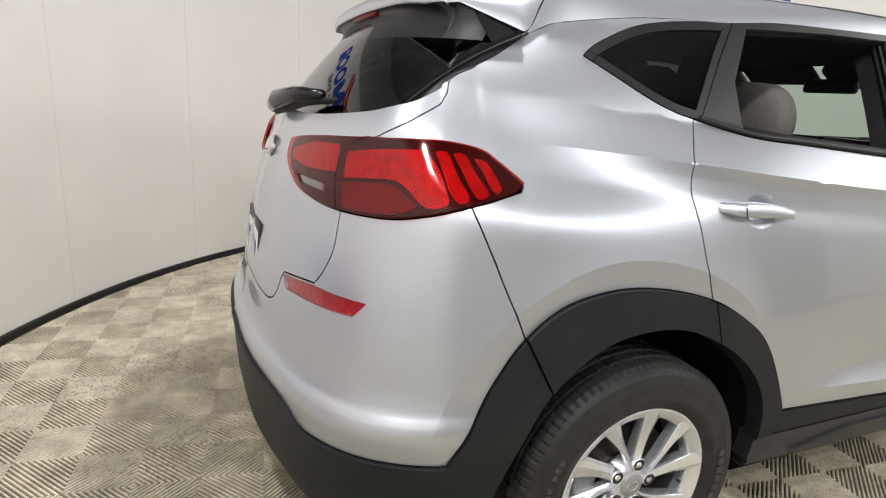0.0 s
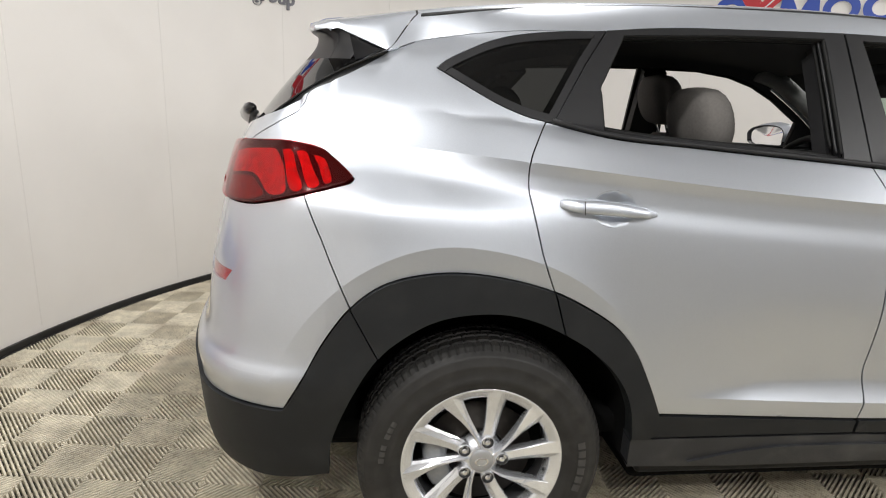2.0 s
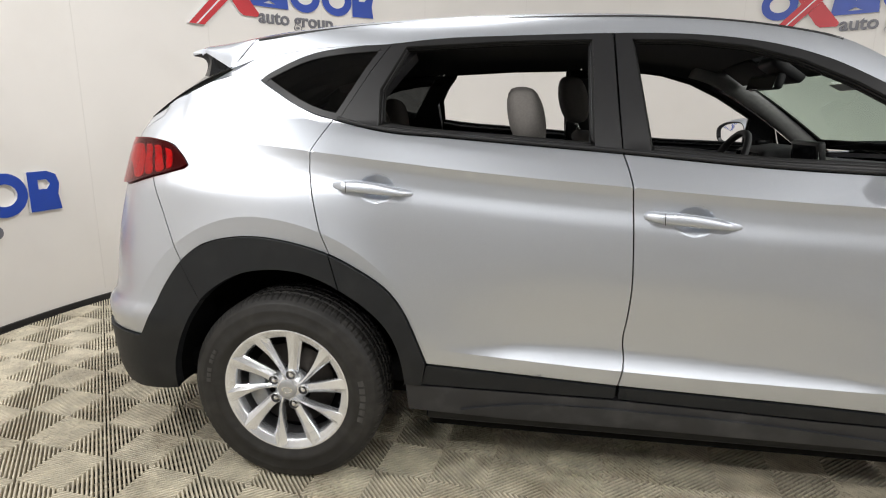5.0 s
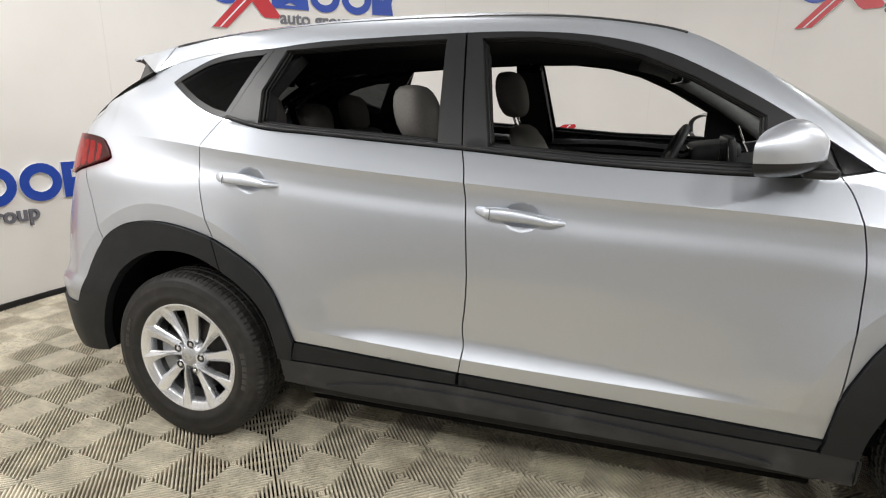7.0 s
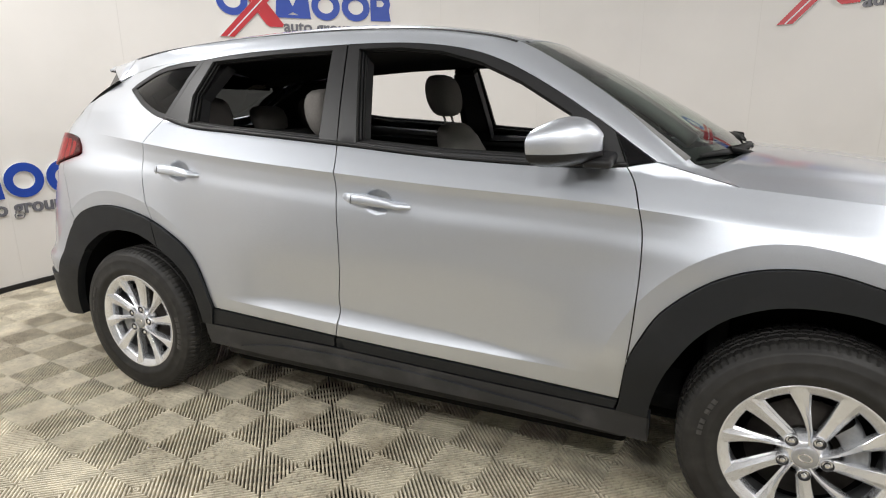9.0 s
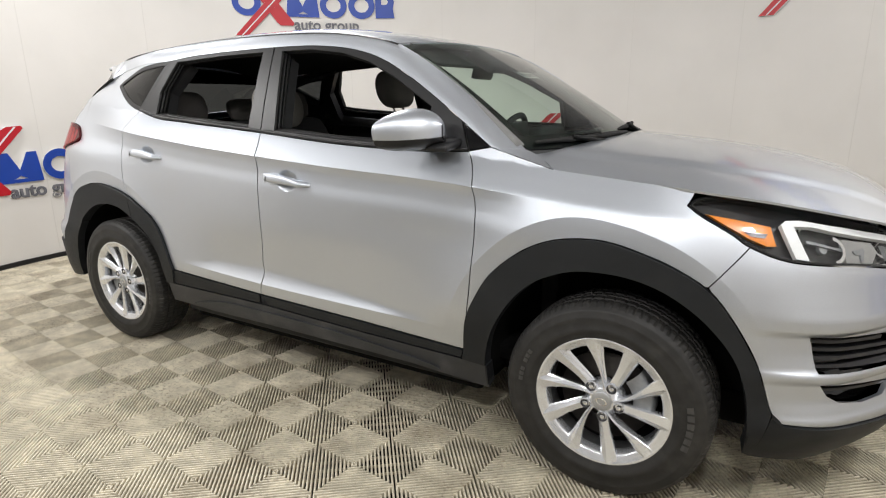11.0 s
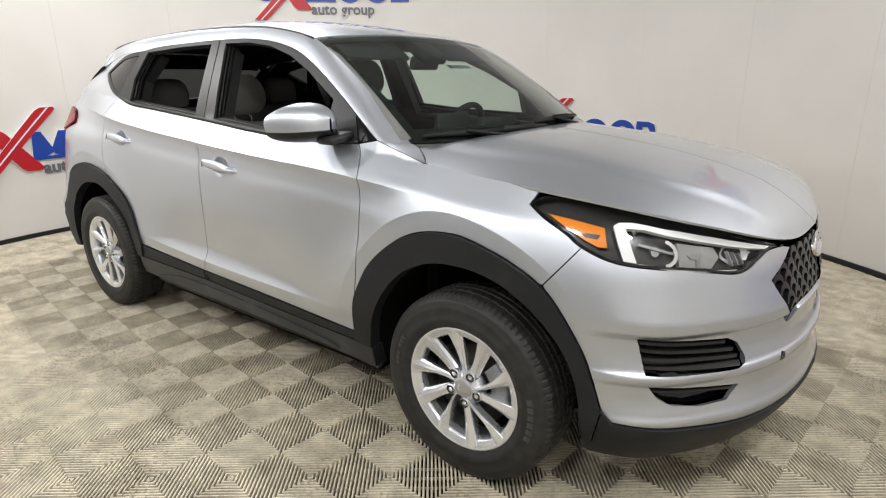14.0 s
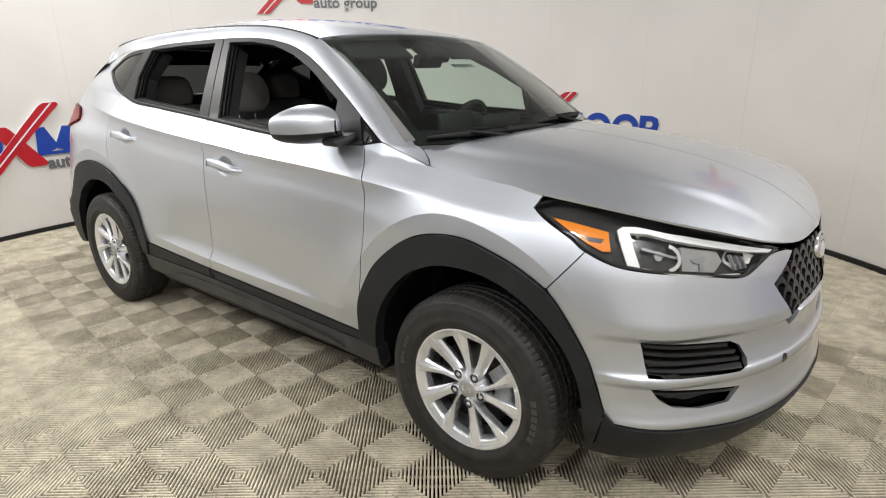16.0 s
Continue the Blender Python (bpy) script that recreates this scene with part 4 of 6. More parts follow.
HL_TOP = curve((2.864, 0.990), (2.880, 1.006), (2.911, 1.016), (2.96, 1.018), (3.051, 1.010), (3.152, 0.997), (3.265, 0.983), (3.393, 0.963), (3.483, 0.942), (3.58, 0.919), (3.695, 0.889), (3.80, 0.862))
HL_LOW = curve((3.80, 0.862), (3.745, 0.864), (3.700, 0.860), (3.655, 0.846), (3.566, 0.817), (3.450, 0.829), (3.358, 0.840), (3.161, 0.853), (3.047, 0.887), (2.995, 0.918), (2.917, 0.958), (2.864, 0.990))
FENDER_TOP = [edge_s(2.335 + (2.885 - 2.335) * k / 10) for k in range(11)]
pair("front_wing", FRONT_GAP[::-1] + [(2.206, 1.134), (2.27, 1.116), (2.335, 1.098), (2.43, 1.072)] + FENDER_TOP[2:] + between(HL_LOW, (2.864, 0.990), (3.047, 0.887)) + [(2.95, 0.768)] + between(FRONT_ARCH, (2.95, 0.762), (2.172, 0.530))[1:-1], SILVER, gap=0.0018, step=0.014, edge_step=0.014, lines=CREASE)
GRILLE_SIDE = [(3.836, 0.853), (3.70, 0.778), (3.735, 0.730), (3.820, 0.626), (3.838, 0.616), (3.860, 0.618), (3.94, 0.642), (S_MAX, 0.650)]
CLAD_FRONT = curve((3.186, 0.381), (3.387, 0.371), (3.594, 0.360), (3.824, 0.362), (S_MAX, 0.368))
FOG = [(3.241, 0.642), (3.54, 0.622), (3.578, 0.604), (3.610, 0.562), (3.606, 0.542), (3.57, 0.534), (3.419, 0.537), (3.271, 0.540)]
LOWVENT = [(3.286, 0.499), (3.592, 0.471), (3.55, 0.432), (3.451, 0.428), (3.357, 0.442), (3.312, 0.466)]
part("front_bumper", patch("front_bumper", [(2.95, 0.768), (3.047, 0.887)] + between(HL_LOW, (3.047, 0.887), (3.80, 0.862))[1:] + [(3.836, 0.853)] + GRILLE_SIDE[1:] + CLAD_FRONT[::-1] + between(FRONT_ARCH, (3.186, 0.381), (2.95, 0.762))[1:], body, sides="both", holes=[FOG, LOWVENT], step=0.014, edge_step=0.014, lines=CREASE), SILVER, car)
part("front_bumper_cladding", patch("front_bumper_cladding", CLAD_FRONT + [(S_MAX, 0.225), (3.6, 0.215), (3.3, 0.215), (3.12, 0.235), (3.095, 0.25), (3.13, 0.30), (3.153, 0.411)], body, sides="both", out=0.008, depth=0.03), CLADDING, car, "grained black plastic lower bumper")


# bonnet
edge_w = cubic([(2.30, 0.748), (2.43, 0.769), (2.7, 0.786), (2.9, 0.788), (3.1, 0.762), (3.25, 0.700), (3.37, 0.605), (3.44, 0.500), (3.48, 0.395), (3.512, 0.25), (3.525, 0.12), (3.531, 0.0)])
edge_h = cubic([(2.30, 1.110), (2.43, 1.070), (2.7, 1.046), (2.9, 1.030), (3.1, 1.008), (3.25, 0.979), (3.37, 0.946), (3.44, 0.913), (3.48, 0.887), (3.512, 0.865), (3.531, 0.860)])
X_NOSE = 3.531
hood_mid = cubic([(2.3, 1.150), (2.45, 1.140), (2.8, 1.106), (3.1, 1.058), (3.3, 1.005), (3.42, 0.953), (3.48, 0.913), (3.531, 0.862), (3.56, 0.82)])
dome_w = spline([(2.3, 0.60), (3.0, 0.50), (3.5, 0.34)])


def hood(x, w):
    we = max(0.02, edge_w(min(x, X_NOSE - 0.002)))
    ze = edge_h(min(x, X_NOSE))
    u = min(1.25, abs(w) / we)
    z = hood_mid(x) + (ze - hood_mid(x)) * u ** 2.4
    k = 1 - smooth(dome_w(x) - 0.03, dome_w(x) + 0.05, abs(w))
    return x, -w, z + 0.009 * k * (1 - smooth(3.3, 3.5, x))


HOOD_REAR = curve((2.335, 0.688), (2.36, 0.63), (2.40, 0.55), (2.455, 0.36), (2.49, 0.18), (2.50, 0.0))
HOOD_SIDE = [(2.40, 0.735)] + [(x, edge_w(x)) for x in [2.43 + (X_NOSE - 0.002 - 2.43) * math.sin(k / 40 * math.pi / 2) for k in range(41)]]
part("bonnet", patch("bonnet", HOOD_SIDE + [(X_NOSE, 0.0)] + HOOD_REAR[::-1], hood, sides="both", step=0.028, edge_step=0.02, gap=0.0015, depth=0.007), SILVER, car)


# roof, rails and spoiler
frame_z = cubic([(-0.19, 1.452), (-0.05, 1.474), (0.1, 1.488), (0.325, 1.498), (0.449, 1.511), (0.683, 1.522), (1.019, 1.529), (1.277, 1.525), (1.493, 1.501), (1.657, 1.457), (1.776, 1.403), (1.934, 1.314), (2.079, 1.221), (2.206, 1.135), (2.31, 1.07)])
roof_mid = cubic([(-0.62, 1.522), (-0.40, 1.553), (-0.19, 1.582), (0.1, 1.612), (0.4, 1.632), (0.8, 1.644), (1.2, 1.632), (1.5, 1.593), (1.725, 1.545), (2.0, 1.46)])
rail_w = cubic([(-0.60, 0.47), (-0.427, 0.495), (-0.19, 0.556), (0.3, 0.573), (0.8, 0.578), (1.3, 0.586), (1.55, 0.598), (1.725, 0.617), (2.0, 0.658), (2.304, 0.704)])
rail_z = cubic([(-0.60, 1.500), (-0.427, 1.500), (-0.19, 1.524), (0.1, 1.556), (0.4, 1.577), (0.8, 1.588), (1.2, 1.584), (1.45, 1.565), (1.6, 1.541), (1.725, 1.509), (1.85, 1.447), (2.0, 1.355), (2.15, 1.247), (2.304, 1.128)])


def low_edge(x):
    """Lower edge of the roof at the side: over the doors, then the spoiler's tip."""
    if x >= -0.19:
        p = body(x, frame_z(x))
        return -p[1], p[2]
    a = body(-0.19, 1.452)
    k = (-0.19 - x) / 0.237
    if k < 0.34:
        u = k / 0.34
        return -a[1] + (0.606 + a[1]) * u, 1.452 + (1.420 - 1.452) * u
    u = (k - 0.34) / 0.66
    return 0.606 + (0.507 - 0.606) * u, 1.420 + (1.490 - 1.420) * u


def roof(x, v):
    """The roof's upper side, from the moulding to the middle."""
    zc, w0, z0 = roof_mid(x), rail_w(x), rail_z(x)
    P = [(w0, z0), (w0 - 0.11, z0 + (zc - z0) * 0.62), (0.26, zc), (0.0, zc)]
    b = ((1 - v) ** 3, 3 * v * (1 - v) ** 2, 3 * v * v * (1 - v), v ** 3)
    return x, -sum(p[0] * k for p, k in zip(P, b)), sum(p[1] * k for p, k in zip(P, b))




def screen_edge(x):
    """Outer edge of the windscreen, at the pillar."""
    return Vector((x, -rail_w(x) + 0.004, rail_z(x) - 0.003))


def rail(x, v):
    """The pillar and the roof's side, from the door frame up to the screen or the roof."""
    wa, za = low_edge(x)
    wb, zb = rail_w(x), rail_z(x)
    t = 0.74 * (zb - za)
    wc, zc = wa - min(0.43 * t, 0.55 * (wa - wb)), za + t
    b = ((1 - v) ** 2, 2 * v * (1 - v), v * v)
    return x, -(wa * b[0] + wc * b[1] + wb * b[2]), za * b[0] + zc * b[1] + zb * b[2]


def lin(a, b, n):
    return [a + (b - a) * k / n for k in range(n + 1)]


def foot_x(v):
    """Where the front pillar ends on the wing, from its lower edge up."""
    return 2.206 + 0.100 * v ** 0.6


def hatch_x(v):
    """Where the roof's side ends at the tailgate, from its lower edge up."""
    return -0.272 + 0.084 * min(1.0, v) ** 0.6


pair("body_side_rail", [(hatch_x(v), v) for v in lin(1, 0, 8)] + [(x, 0.0) for x in lin(-0.24, 2.206, 60)] + [(foot_x(v), v) for v in lin(0.15, 1, 6)] + [(x, 1.0) for x in lin(2.28, -0.15, 60)], SILVER, chart=rail, step=0.05, edge_step=0.05, gap=0.0, depth=0.02)
def wing_top_mesh():
    """The wing's upper corner between the pillar's foot, the screen and the bonnet."""
    low = [Vector(body(x, 1.134 + (1.072 - 1.134) * (x - 2.206) / 0.224)) for x in lin(2.206, 2.43, 14)]
    edge = [Vector(rail(foot_x(v), v)) for v in lin(0, 1, 12)]
    edge += [Vector(p) for p in catmull([tuple(edge[-1]), (2.345, -0.704, 1.110), (2.39, -0.735, 1.090), (2.43, -0.769, 1.069)], 5)][1:]
    far = [0.0]
    for p, q in zip(edge, edge[1:]):
        far.append(far[-1] + (q - p).length)
    up = []
    for k in range(15):
        d = far[-1] * k / 14
        i = max(j for j in range(len(far) - 1) if far[j] <= d + 1e-9)
        up.append(edge[i].lerp(edge[i + 1], (d - far[i]) / (far[i + 1] - far[i])))
    me = grid_mesh("wing_top", [[p.lerp(q, j / 6) for j in range(7)] for p, q in zip(low, up)])
    if me.polygons[40].normal.z < 0:
        me.flip_normals()
    return me


wt = wing_top_mesh()
part("wing_top", wt, SILVER, car)
part("wing_top", mirrored(wt, "wing_top"), SILVER, car)
ROOF_FRONT = [(1.722 + 0.020 * (1 - (1 - u) ** 2), 0.012 + 0.988 * u) for u in lin(0, 1, 12)]
part("roof_panel", patch("roof_panel", [(x, 0.012) for x in lin(-0.187, 1.70, 44)] + ROOF_FRONT + [(-0.187, 1.0)], roof, sides="both", step=0.06, gap=0.0, depth=0.015), SILVER, car)
for sgn in (1, -1):
    pts = [(x, -rail_w(x) * sgn, rail_z(x) - 0.006) for x in lin(-0.18, 1.72, 44)]
    part("roof_moulding", tube_mesh("roof_moulding", pts, 0.0065, 6), TRIM, car, "thin black roof moulding")


def spoiler_rows():
    """A wedge that carries the roof on over the rear window, drawn in at its tips: its upper side with the lip, and the lip's lower edge."""
    top, low = [], []
    for v in lin(0, 2, 40):
        x0, x1 = hatch_x(v) - 0.005, -0.430 - 0.075 * smooth(0.3, 1.5, v)
        row = []
        for u in lin(0, 1, 16):
            x = x0 + (x1 - x0) * u
            p = rail(max(x, -0.430), v) if v < 1 else roof(x, v - 1)
            if v < 1 and x < -0.430:
                p = (x, p[1], p[2])
            row.append((p[0], p[1], p[2] - 0.012 * smooth(0.8, 1.0, u) ** 2))
        thick = 0.005 + 0.029 * smooth(0.5, 1.8, v)
        e = row[-1]
        edge = [(e[0] - 0.006 * math.sin(math.pi * k / 6), e[1], e[2] - thick * (1 - math.cos(math.pi * k / 6)) / 2) for k in range(1, 7)]
        top.append(row + edge)
        low.append(edge[-1])
    return top, low


sp_top, lip = spoiler_rows()
spoiler = part("spoiler", both_sides("spoiler", sp_top), SILVER, car, "silver roof spoiler")


def scoop_rows():
    """The hollow under the spoiler, from its lip in and down to the glass, rounded off towards the side fin."""
    tops = [(p, abs(p[1]) / 0.632) for p in lip[::-1]]
    for k in range(1, 9):
        x = -0.430 + 0.052 * k / 8
        w, z = low_edge(x)
        tops.append(((x, -w + 0.004, z - 0.004), 0.805 + 0.125 * math.sin(k / 8 * math.pi / 2)))
    rows = []
    for p, a in tops:
        q = Vector(back_glass(a, 0.66 + 0.125 * (a / 0.93) ** 3))
        p = Vector(p)
        c = Vector((max(p.x, q.x) + 0.045, (p.y + q.y) / 2, p.z - 0.004))
        rows.append([tuple(p * (1 - t) ** 2 + c * (2 * t * (1 - t)) + q * t * t) for t in lin(0, 1, 10)])
    return rows


part("spoiler_underside", both_sides("spoiler_underside", scoop_rows()), TRIM, spoiler, "dull black hollow underside")
fin_a = [(x, -low_edge(x)[0] + 0.004, low_edge(x)[1] - 0.003) for x in lin(-0.265, -0.378, 16)]
fin_b = [back_glass(0.965, b) for b in lin(1.0, 0.785, 16)]
fin = grid_mesh("spoiler_fin", [[tuple(p + (q - p) * k / 5 for p, q in zip(a, c)) for k in range(6)] for a, c in zip(fin_a, fin_b)])
part("spoiler_fin", fin, GLOSS, spoiler, "gloss black side fin")
part("spoiler_fin", mirrored(fin, "spoiler_fin"), GLOSS, spoiler, "gloss black side fin")
for sgn in (1, -1):
    edge = [back_glass(0.992 * sgn, b) for b in lin(0.03, 1.0, 20)]
    part("rear_window_seal", tube_mesh("rear_window_seal", edge, 0.0025, 8), RUBBER, car, "black rear window seal")

border = grid_mesh("rear_window_border", [[body(s, z - 0.035, -0.018)] + [tuple(p + (q - p) * k / 4 for p, q in zip(body(s, z, -0.003), back_glass(0.955, 1.0 - i / 15))) for k in range(5)] for i, (s, z) in enumerate(HATCH_EDGE[:16])])
part("rear_window_border", border, TRIM, car, "gloss black edge of the rear window")
part("rear_window_border", mirrored(border, "rear_window_border"), TRIM, car, "gloss black edge of the rear window")

# glass of the screen
def screen(a, b):
    """a from the middle out to the pillar, b from the foot to the roof."""
    x = 2.304 + (1.725 - 2.304) * b
    e = screen_edge(x)
    mid = Vector((2.52 + (1.747 - 2.52) * b, 0.0, 1.120 + (1.537 - 1.120) * b + 0.018 * math.sin(math.pi * b)))
    k = abs(a) ** 2.2
    return mid.x + (e.x - mid.x) * k, e.y * a, mid.z + (e.z - mid.z) * k


part("windscreen", patch("windscreen", [(0, 0), (0.985, 0), (0.985, 1), (0, 1)], screen, sides="both", step=0.06, gap=0, depth=0.0), WINDSCREEN, car, "green-tinted windscreen").visible_shadow = False
part("windscreen_border", patch("windscreen_border", [(0, 0), (0.993, 0), (0.993, 1), (0, 1)], screen, sides="both", step=0.06, gap=0, depth=0.006, out=-0.003, holes=[[(-0.01, 0.10), (0.93, 0.10), (0.945, 0.93), (-0.01, 0.955)]]), GLOSS, car, "black printed glass border")
part("cowl_panel", patch("cowl_panel", [(2.315, 0.685), (2.36, 0.67), (2.44, 0.52), (2.53, 0.25), (2.55, 0.0), (2.46, 0.0), (2.44, 0.3), (2.37, 0.55)], lambda x, w: (x, -w, 1.098 + 0.02 * (1 - (w / 0.7) ** 2)), sides="both", gap=0, depth=0.02, step=0.06), TRIM, car, "black plastic cowl under the windscreen")

# window frames, pillars and quarter glass
R_OPEN = [(0.305, 1.231), (0.300, 1.345), (0.374, 1.484), (0.70, 1.501), (0.978, 1.506), (0.992, 1.178), (0.70, 1.198), (0.5, 1.210), (0.40, 1.219)]
F_OPEN = [(1.163, 1.170), (1.102, 1.506), (1.277, 1.505), (1.45, 1.484), (1.60, 1.443), (1.75, 1.377), (1.938, 1.270), (1.940, 1.131), (1.512, 1.144)]
pair("rear_door_frame", between(BELT, (0.165, 1.243), (1.079, 1.159)) + [(1.063, 1.30), (1.0435, 1.5275)] + between(FRAME, (1.02, 1.529), (0.325, 1.498)) + [(0.26, 1.405)], TRIM, label="satin black window frame", holes=[R_OPEN], out=0.003, depth=0.03, step=0.035)
pair("front_door_frame", between(BELT, (1.082, 1.159), (2.122, 1.118)) + [(2.079, 1.219)] + between(FRAME, (2.079, 1.221), (1.10, 1.529)) + [(1.046, 1.5275), (1.065, 1.30)], TRIM, label="satin black window frame", holes=[F_OPEN], out=0.003, depth=0.03, step=0.035)
pair("pillar_panel", [(1.005, 1.10), (1.15, 1.10), (1.10, 1.515), (0.985, 1.515)], RUBBER, label="dark middle pillar", out=-0.03, depth=0.05, gap=0, step=0.05)
pair("door_mirror_sail", [(2.126, 1.120), (2.200, 1.134), (2.082, 1.216)], GLOSS, label="black triangle at the pillar's foot", out=0.002)
for lp, o in ((R_OPEN, 0.0), (F_OPEN, 0.0)):
    seal = [body(s, z, -0.006) for s, z in resample(shrink(resample(lp, 0.04), -0.004), 0.03)]
    for sgn in (1, -1):
        part("window_seal", tube_mesh("window_seal", [(p[0], p[1] * sgn, p[2]) for p in seal + seal[:1]], 0.008, 6), RUBBER, car, "black rubber window seal")
    for d, o, r, mt in ((0.002, -0.020, 0.006, TRIM), (0.006, -0.036, 0.006, RUBBER)):
        row = [body(s, z, o) for s, z in resample(shrink(resample(lp, 0.04), d), 0.03)]
        for sgn in (1, -1):
            part("window_channel", tube_mesh("window_channel", [(p[0], p[1] * sgn, p[2]) for p in row + row[:1]], r, 6), mt, car, "black window channel")
QG = QUARTER_TOP[:-1] + [(0.325, 1.497), (0.26, 1.405), (0.165, 1.245)] + QUARTER_BOT[::-1][1:-1]
QGI = shrink(resample(QG, 0.03), 0.022)
pair("quarter_window_frame", QG, TRIM, label="black quarter window surround", holes=[QGI], out=0.002, depth=0.02, step=0.03, edge_step=0.03, gap=0.001)
pair("quarter_window", QGI, PRIVACY, label="dark tinted quarter window", out=-0.002, depth=0.0, step=0.04, gap=-0.004)
for lp in (between(BELT, (0.17, 1.243), (2.11, 1.118)),):
    pts = [body(s, z + 0.008, 0.005) for s, z in lp]
    for sgn in (1, -1):
        part("belt_moulding", tube_mesh("belt_moulding", [(p[0], p[1] * sgn, p[2]) for p in pts], 0.0075, 6), TRIM, car, "black belt moulding")

for sgn in (1, -1):
    cut = [body(q, z, 0.0015) for q, z in ((2.081, 1.209), (2.103, 1.164), (2.122, 1.122))]
    part("door_frame_gap", tube_mesh("door_frame_gap", [(p[0], p[1] * sgn, p[2]) for p in cut], 0.0022, 5), WELL, car, "dark gap at the door frame's corner")

# dark inner shell behind the panel gaps, wheel wells and floor
INNER = curve((-0.49, 1.29), (-0.2, 1.34), (0.1, 1.22), (1.079, 1.14), (2.1, 1.085), (2.4, 1.03), (2.88, 0.96), (3.0, 0.90), steps=4)
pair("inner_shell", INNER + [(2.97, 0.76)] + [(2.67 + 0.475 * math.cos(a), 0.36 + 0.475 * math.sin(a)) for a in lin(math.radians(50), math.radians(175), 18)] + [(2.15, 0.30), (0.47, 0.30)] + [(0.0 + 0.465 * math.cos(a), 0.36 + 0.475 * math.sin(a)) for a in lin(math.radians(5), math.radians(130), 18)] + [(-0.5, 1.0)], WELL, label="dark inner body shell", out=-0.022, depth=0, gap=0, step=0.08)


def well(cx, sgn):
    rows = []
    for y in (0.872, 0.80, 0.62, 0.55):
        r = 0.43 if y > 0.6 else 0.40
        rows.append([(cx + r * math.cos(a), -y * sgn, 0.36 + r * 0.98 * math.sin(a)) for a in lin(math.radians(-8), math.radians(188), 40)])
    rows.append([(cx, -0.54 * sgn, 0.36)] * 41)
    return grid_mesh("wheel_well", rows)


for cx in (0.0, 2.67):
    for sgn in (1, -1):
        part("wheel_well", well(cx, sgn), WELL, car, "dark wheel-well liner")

# ---- cabin ----
def cushion(name, rows, mat, parent, label=""):
    """A soft closed form from rings of points."""
    b = bmesh.new()
    b.from_mesh(grid_mesh(name, rows, closed=True))
    bmesh.ops.holes_fill(b, edges=b.edges, sides=0)
    bmesh.ops.recalc_face_normals(b, faces=b.faces)
    for f in b.faces:
        f.smooth = True
    return part(name, b, mat, parent, label)


def ring(cx, cy, cz, rx, ry, n=20, power=3.0, tilt=0.0):
    out = []
    for k in range(n):
        a = 2 * math.pi * k / n
        c, s = math.cos(a), math.sin(a)
        x = rx * math.copysign(abs(c) ** (2 / power), c)
        y = ry * math.copysign(abs(s) ** (2 / power), s)
        out.append((cx + x, cy + y, cz + tilt * x))
    return out


def front_seat(y, x0, dz=0.0):
    cushion("seat_cushion", [ring(x0 + 0.05, y, z, rx, ry, tilt=0.12) for z, rx, ry in ((0.56, 0.25, 0.24), (0.60, 0.27, 0.26), (0.67, 0.27, 0.26), (0.70, 0.24, 0.22))], SEAT, car, "grey cloth seat cushion")
    lean = 0.42
    back = [(0.66, 0.05, 0.20), (0.70, 0.085, 0.245), (0.85, 0.09, 0.25), (1.00, 0.08, 0.24), (1.10, 0.07, 0.20), (1.155, 0.055, 0.15), (1.175, 0.03, 0.10)]
    cushion("seat_back", [ring(x0 - 0.18 - (z - 0.66) * lean, y, z, rx, ry, tilt=0.0) for z, rx, ry in [(q + dz, m, n) for q, m, n in back]], SEAT, car, "grey cloth seat back")
    hx = x0 - 0.18 - (1.30 - 0.66) * lean
    head = [(1.322 + 0.110 * math.sin(a), 0.070 * math.cos(a) ** 0.55, 0.150 * math.cos(a) ** 0.55) for a in [radians(v) for v in range(-85, 86, 17)]]
    cushion("headrest", [ring(hx - (z - 1.30) * 0.2, y, z, rx, ry) for z, rx, ry in [(q + dz, m, n) for q, m, n in head]], SEAT, car, "grey cloth headrest")
    for o in (-0.05, 0.05):
        part("headrest_post", tube_mesh("headrest_post", [(hx + 0.03, y + o, 1.16 + dz), (hx, y + o, 1.24 + dz)], 0.006, 8), CHROME, car, "chrome headrest post")


front_seat(-0.37, 1.22, -0.06)
front_seat(0.38, 1.455, 0.025)
rb = [(0.72, 0.05, 0.60), (0.76, 0.08, 0.63), (0.95, 0.08, 0.63), (1.10, 0.07, 0.62), (1.155, 0.05, 0.60), (1.17, 0.02, 0.56)]
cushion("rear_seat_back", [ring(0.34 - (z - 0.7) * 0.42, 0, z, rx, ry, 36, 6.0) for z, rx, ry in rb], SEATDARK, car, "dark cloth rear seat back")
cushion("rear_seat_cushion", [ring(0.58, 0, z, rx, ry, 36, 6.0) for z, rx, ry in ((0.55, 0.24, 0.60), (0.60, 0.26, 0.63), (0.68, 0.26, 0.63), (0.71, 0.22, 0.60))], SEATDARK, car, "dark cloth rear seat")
for y in (-0.42, 0.0, 0.42):
    k = 0.75 if y == 0 else 1.0
    head = [(1.17, 0.03, 0.08), (1.185, 0.045, 0.115), (1.25, 0.05, 0.13), (1.31, 0.045, 0.12), (1.335, 0.03, 0.095), (1.345, 0.01, 0.05)]
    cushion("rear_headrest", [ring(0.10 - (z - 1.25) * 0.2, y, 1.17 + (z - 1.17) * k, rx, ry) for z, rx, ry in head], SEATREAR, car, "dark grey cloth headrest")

# dashboard, wheel, screen
dash = []
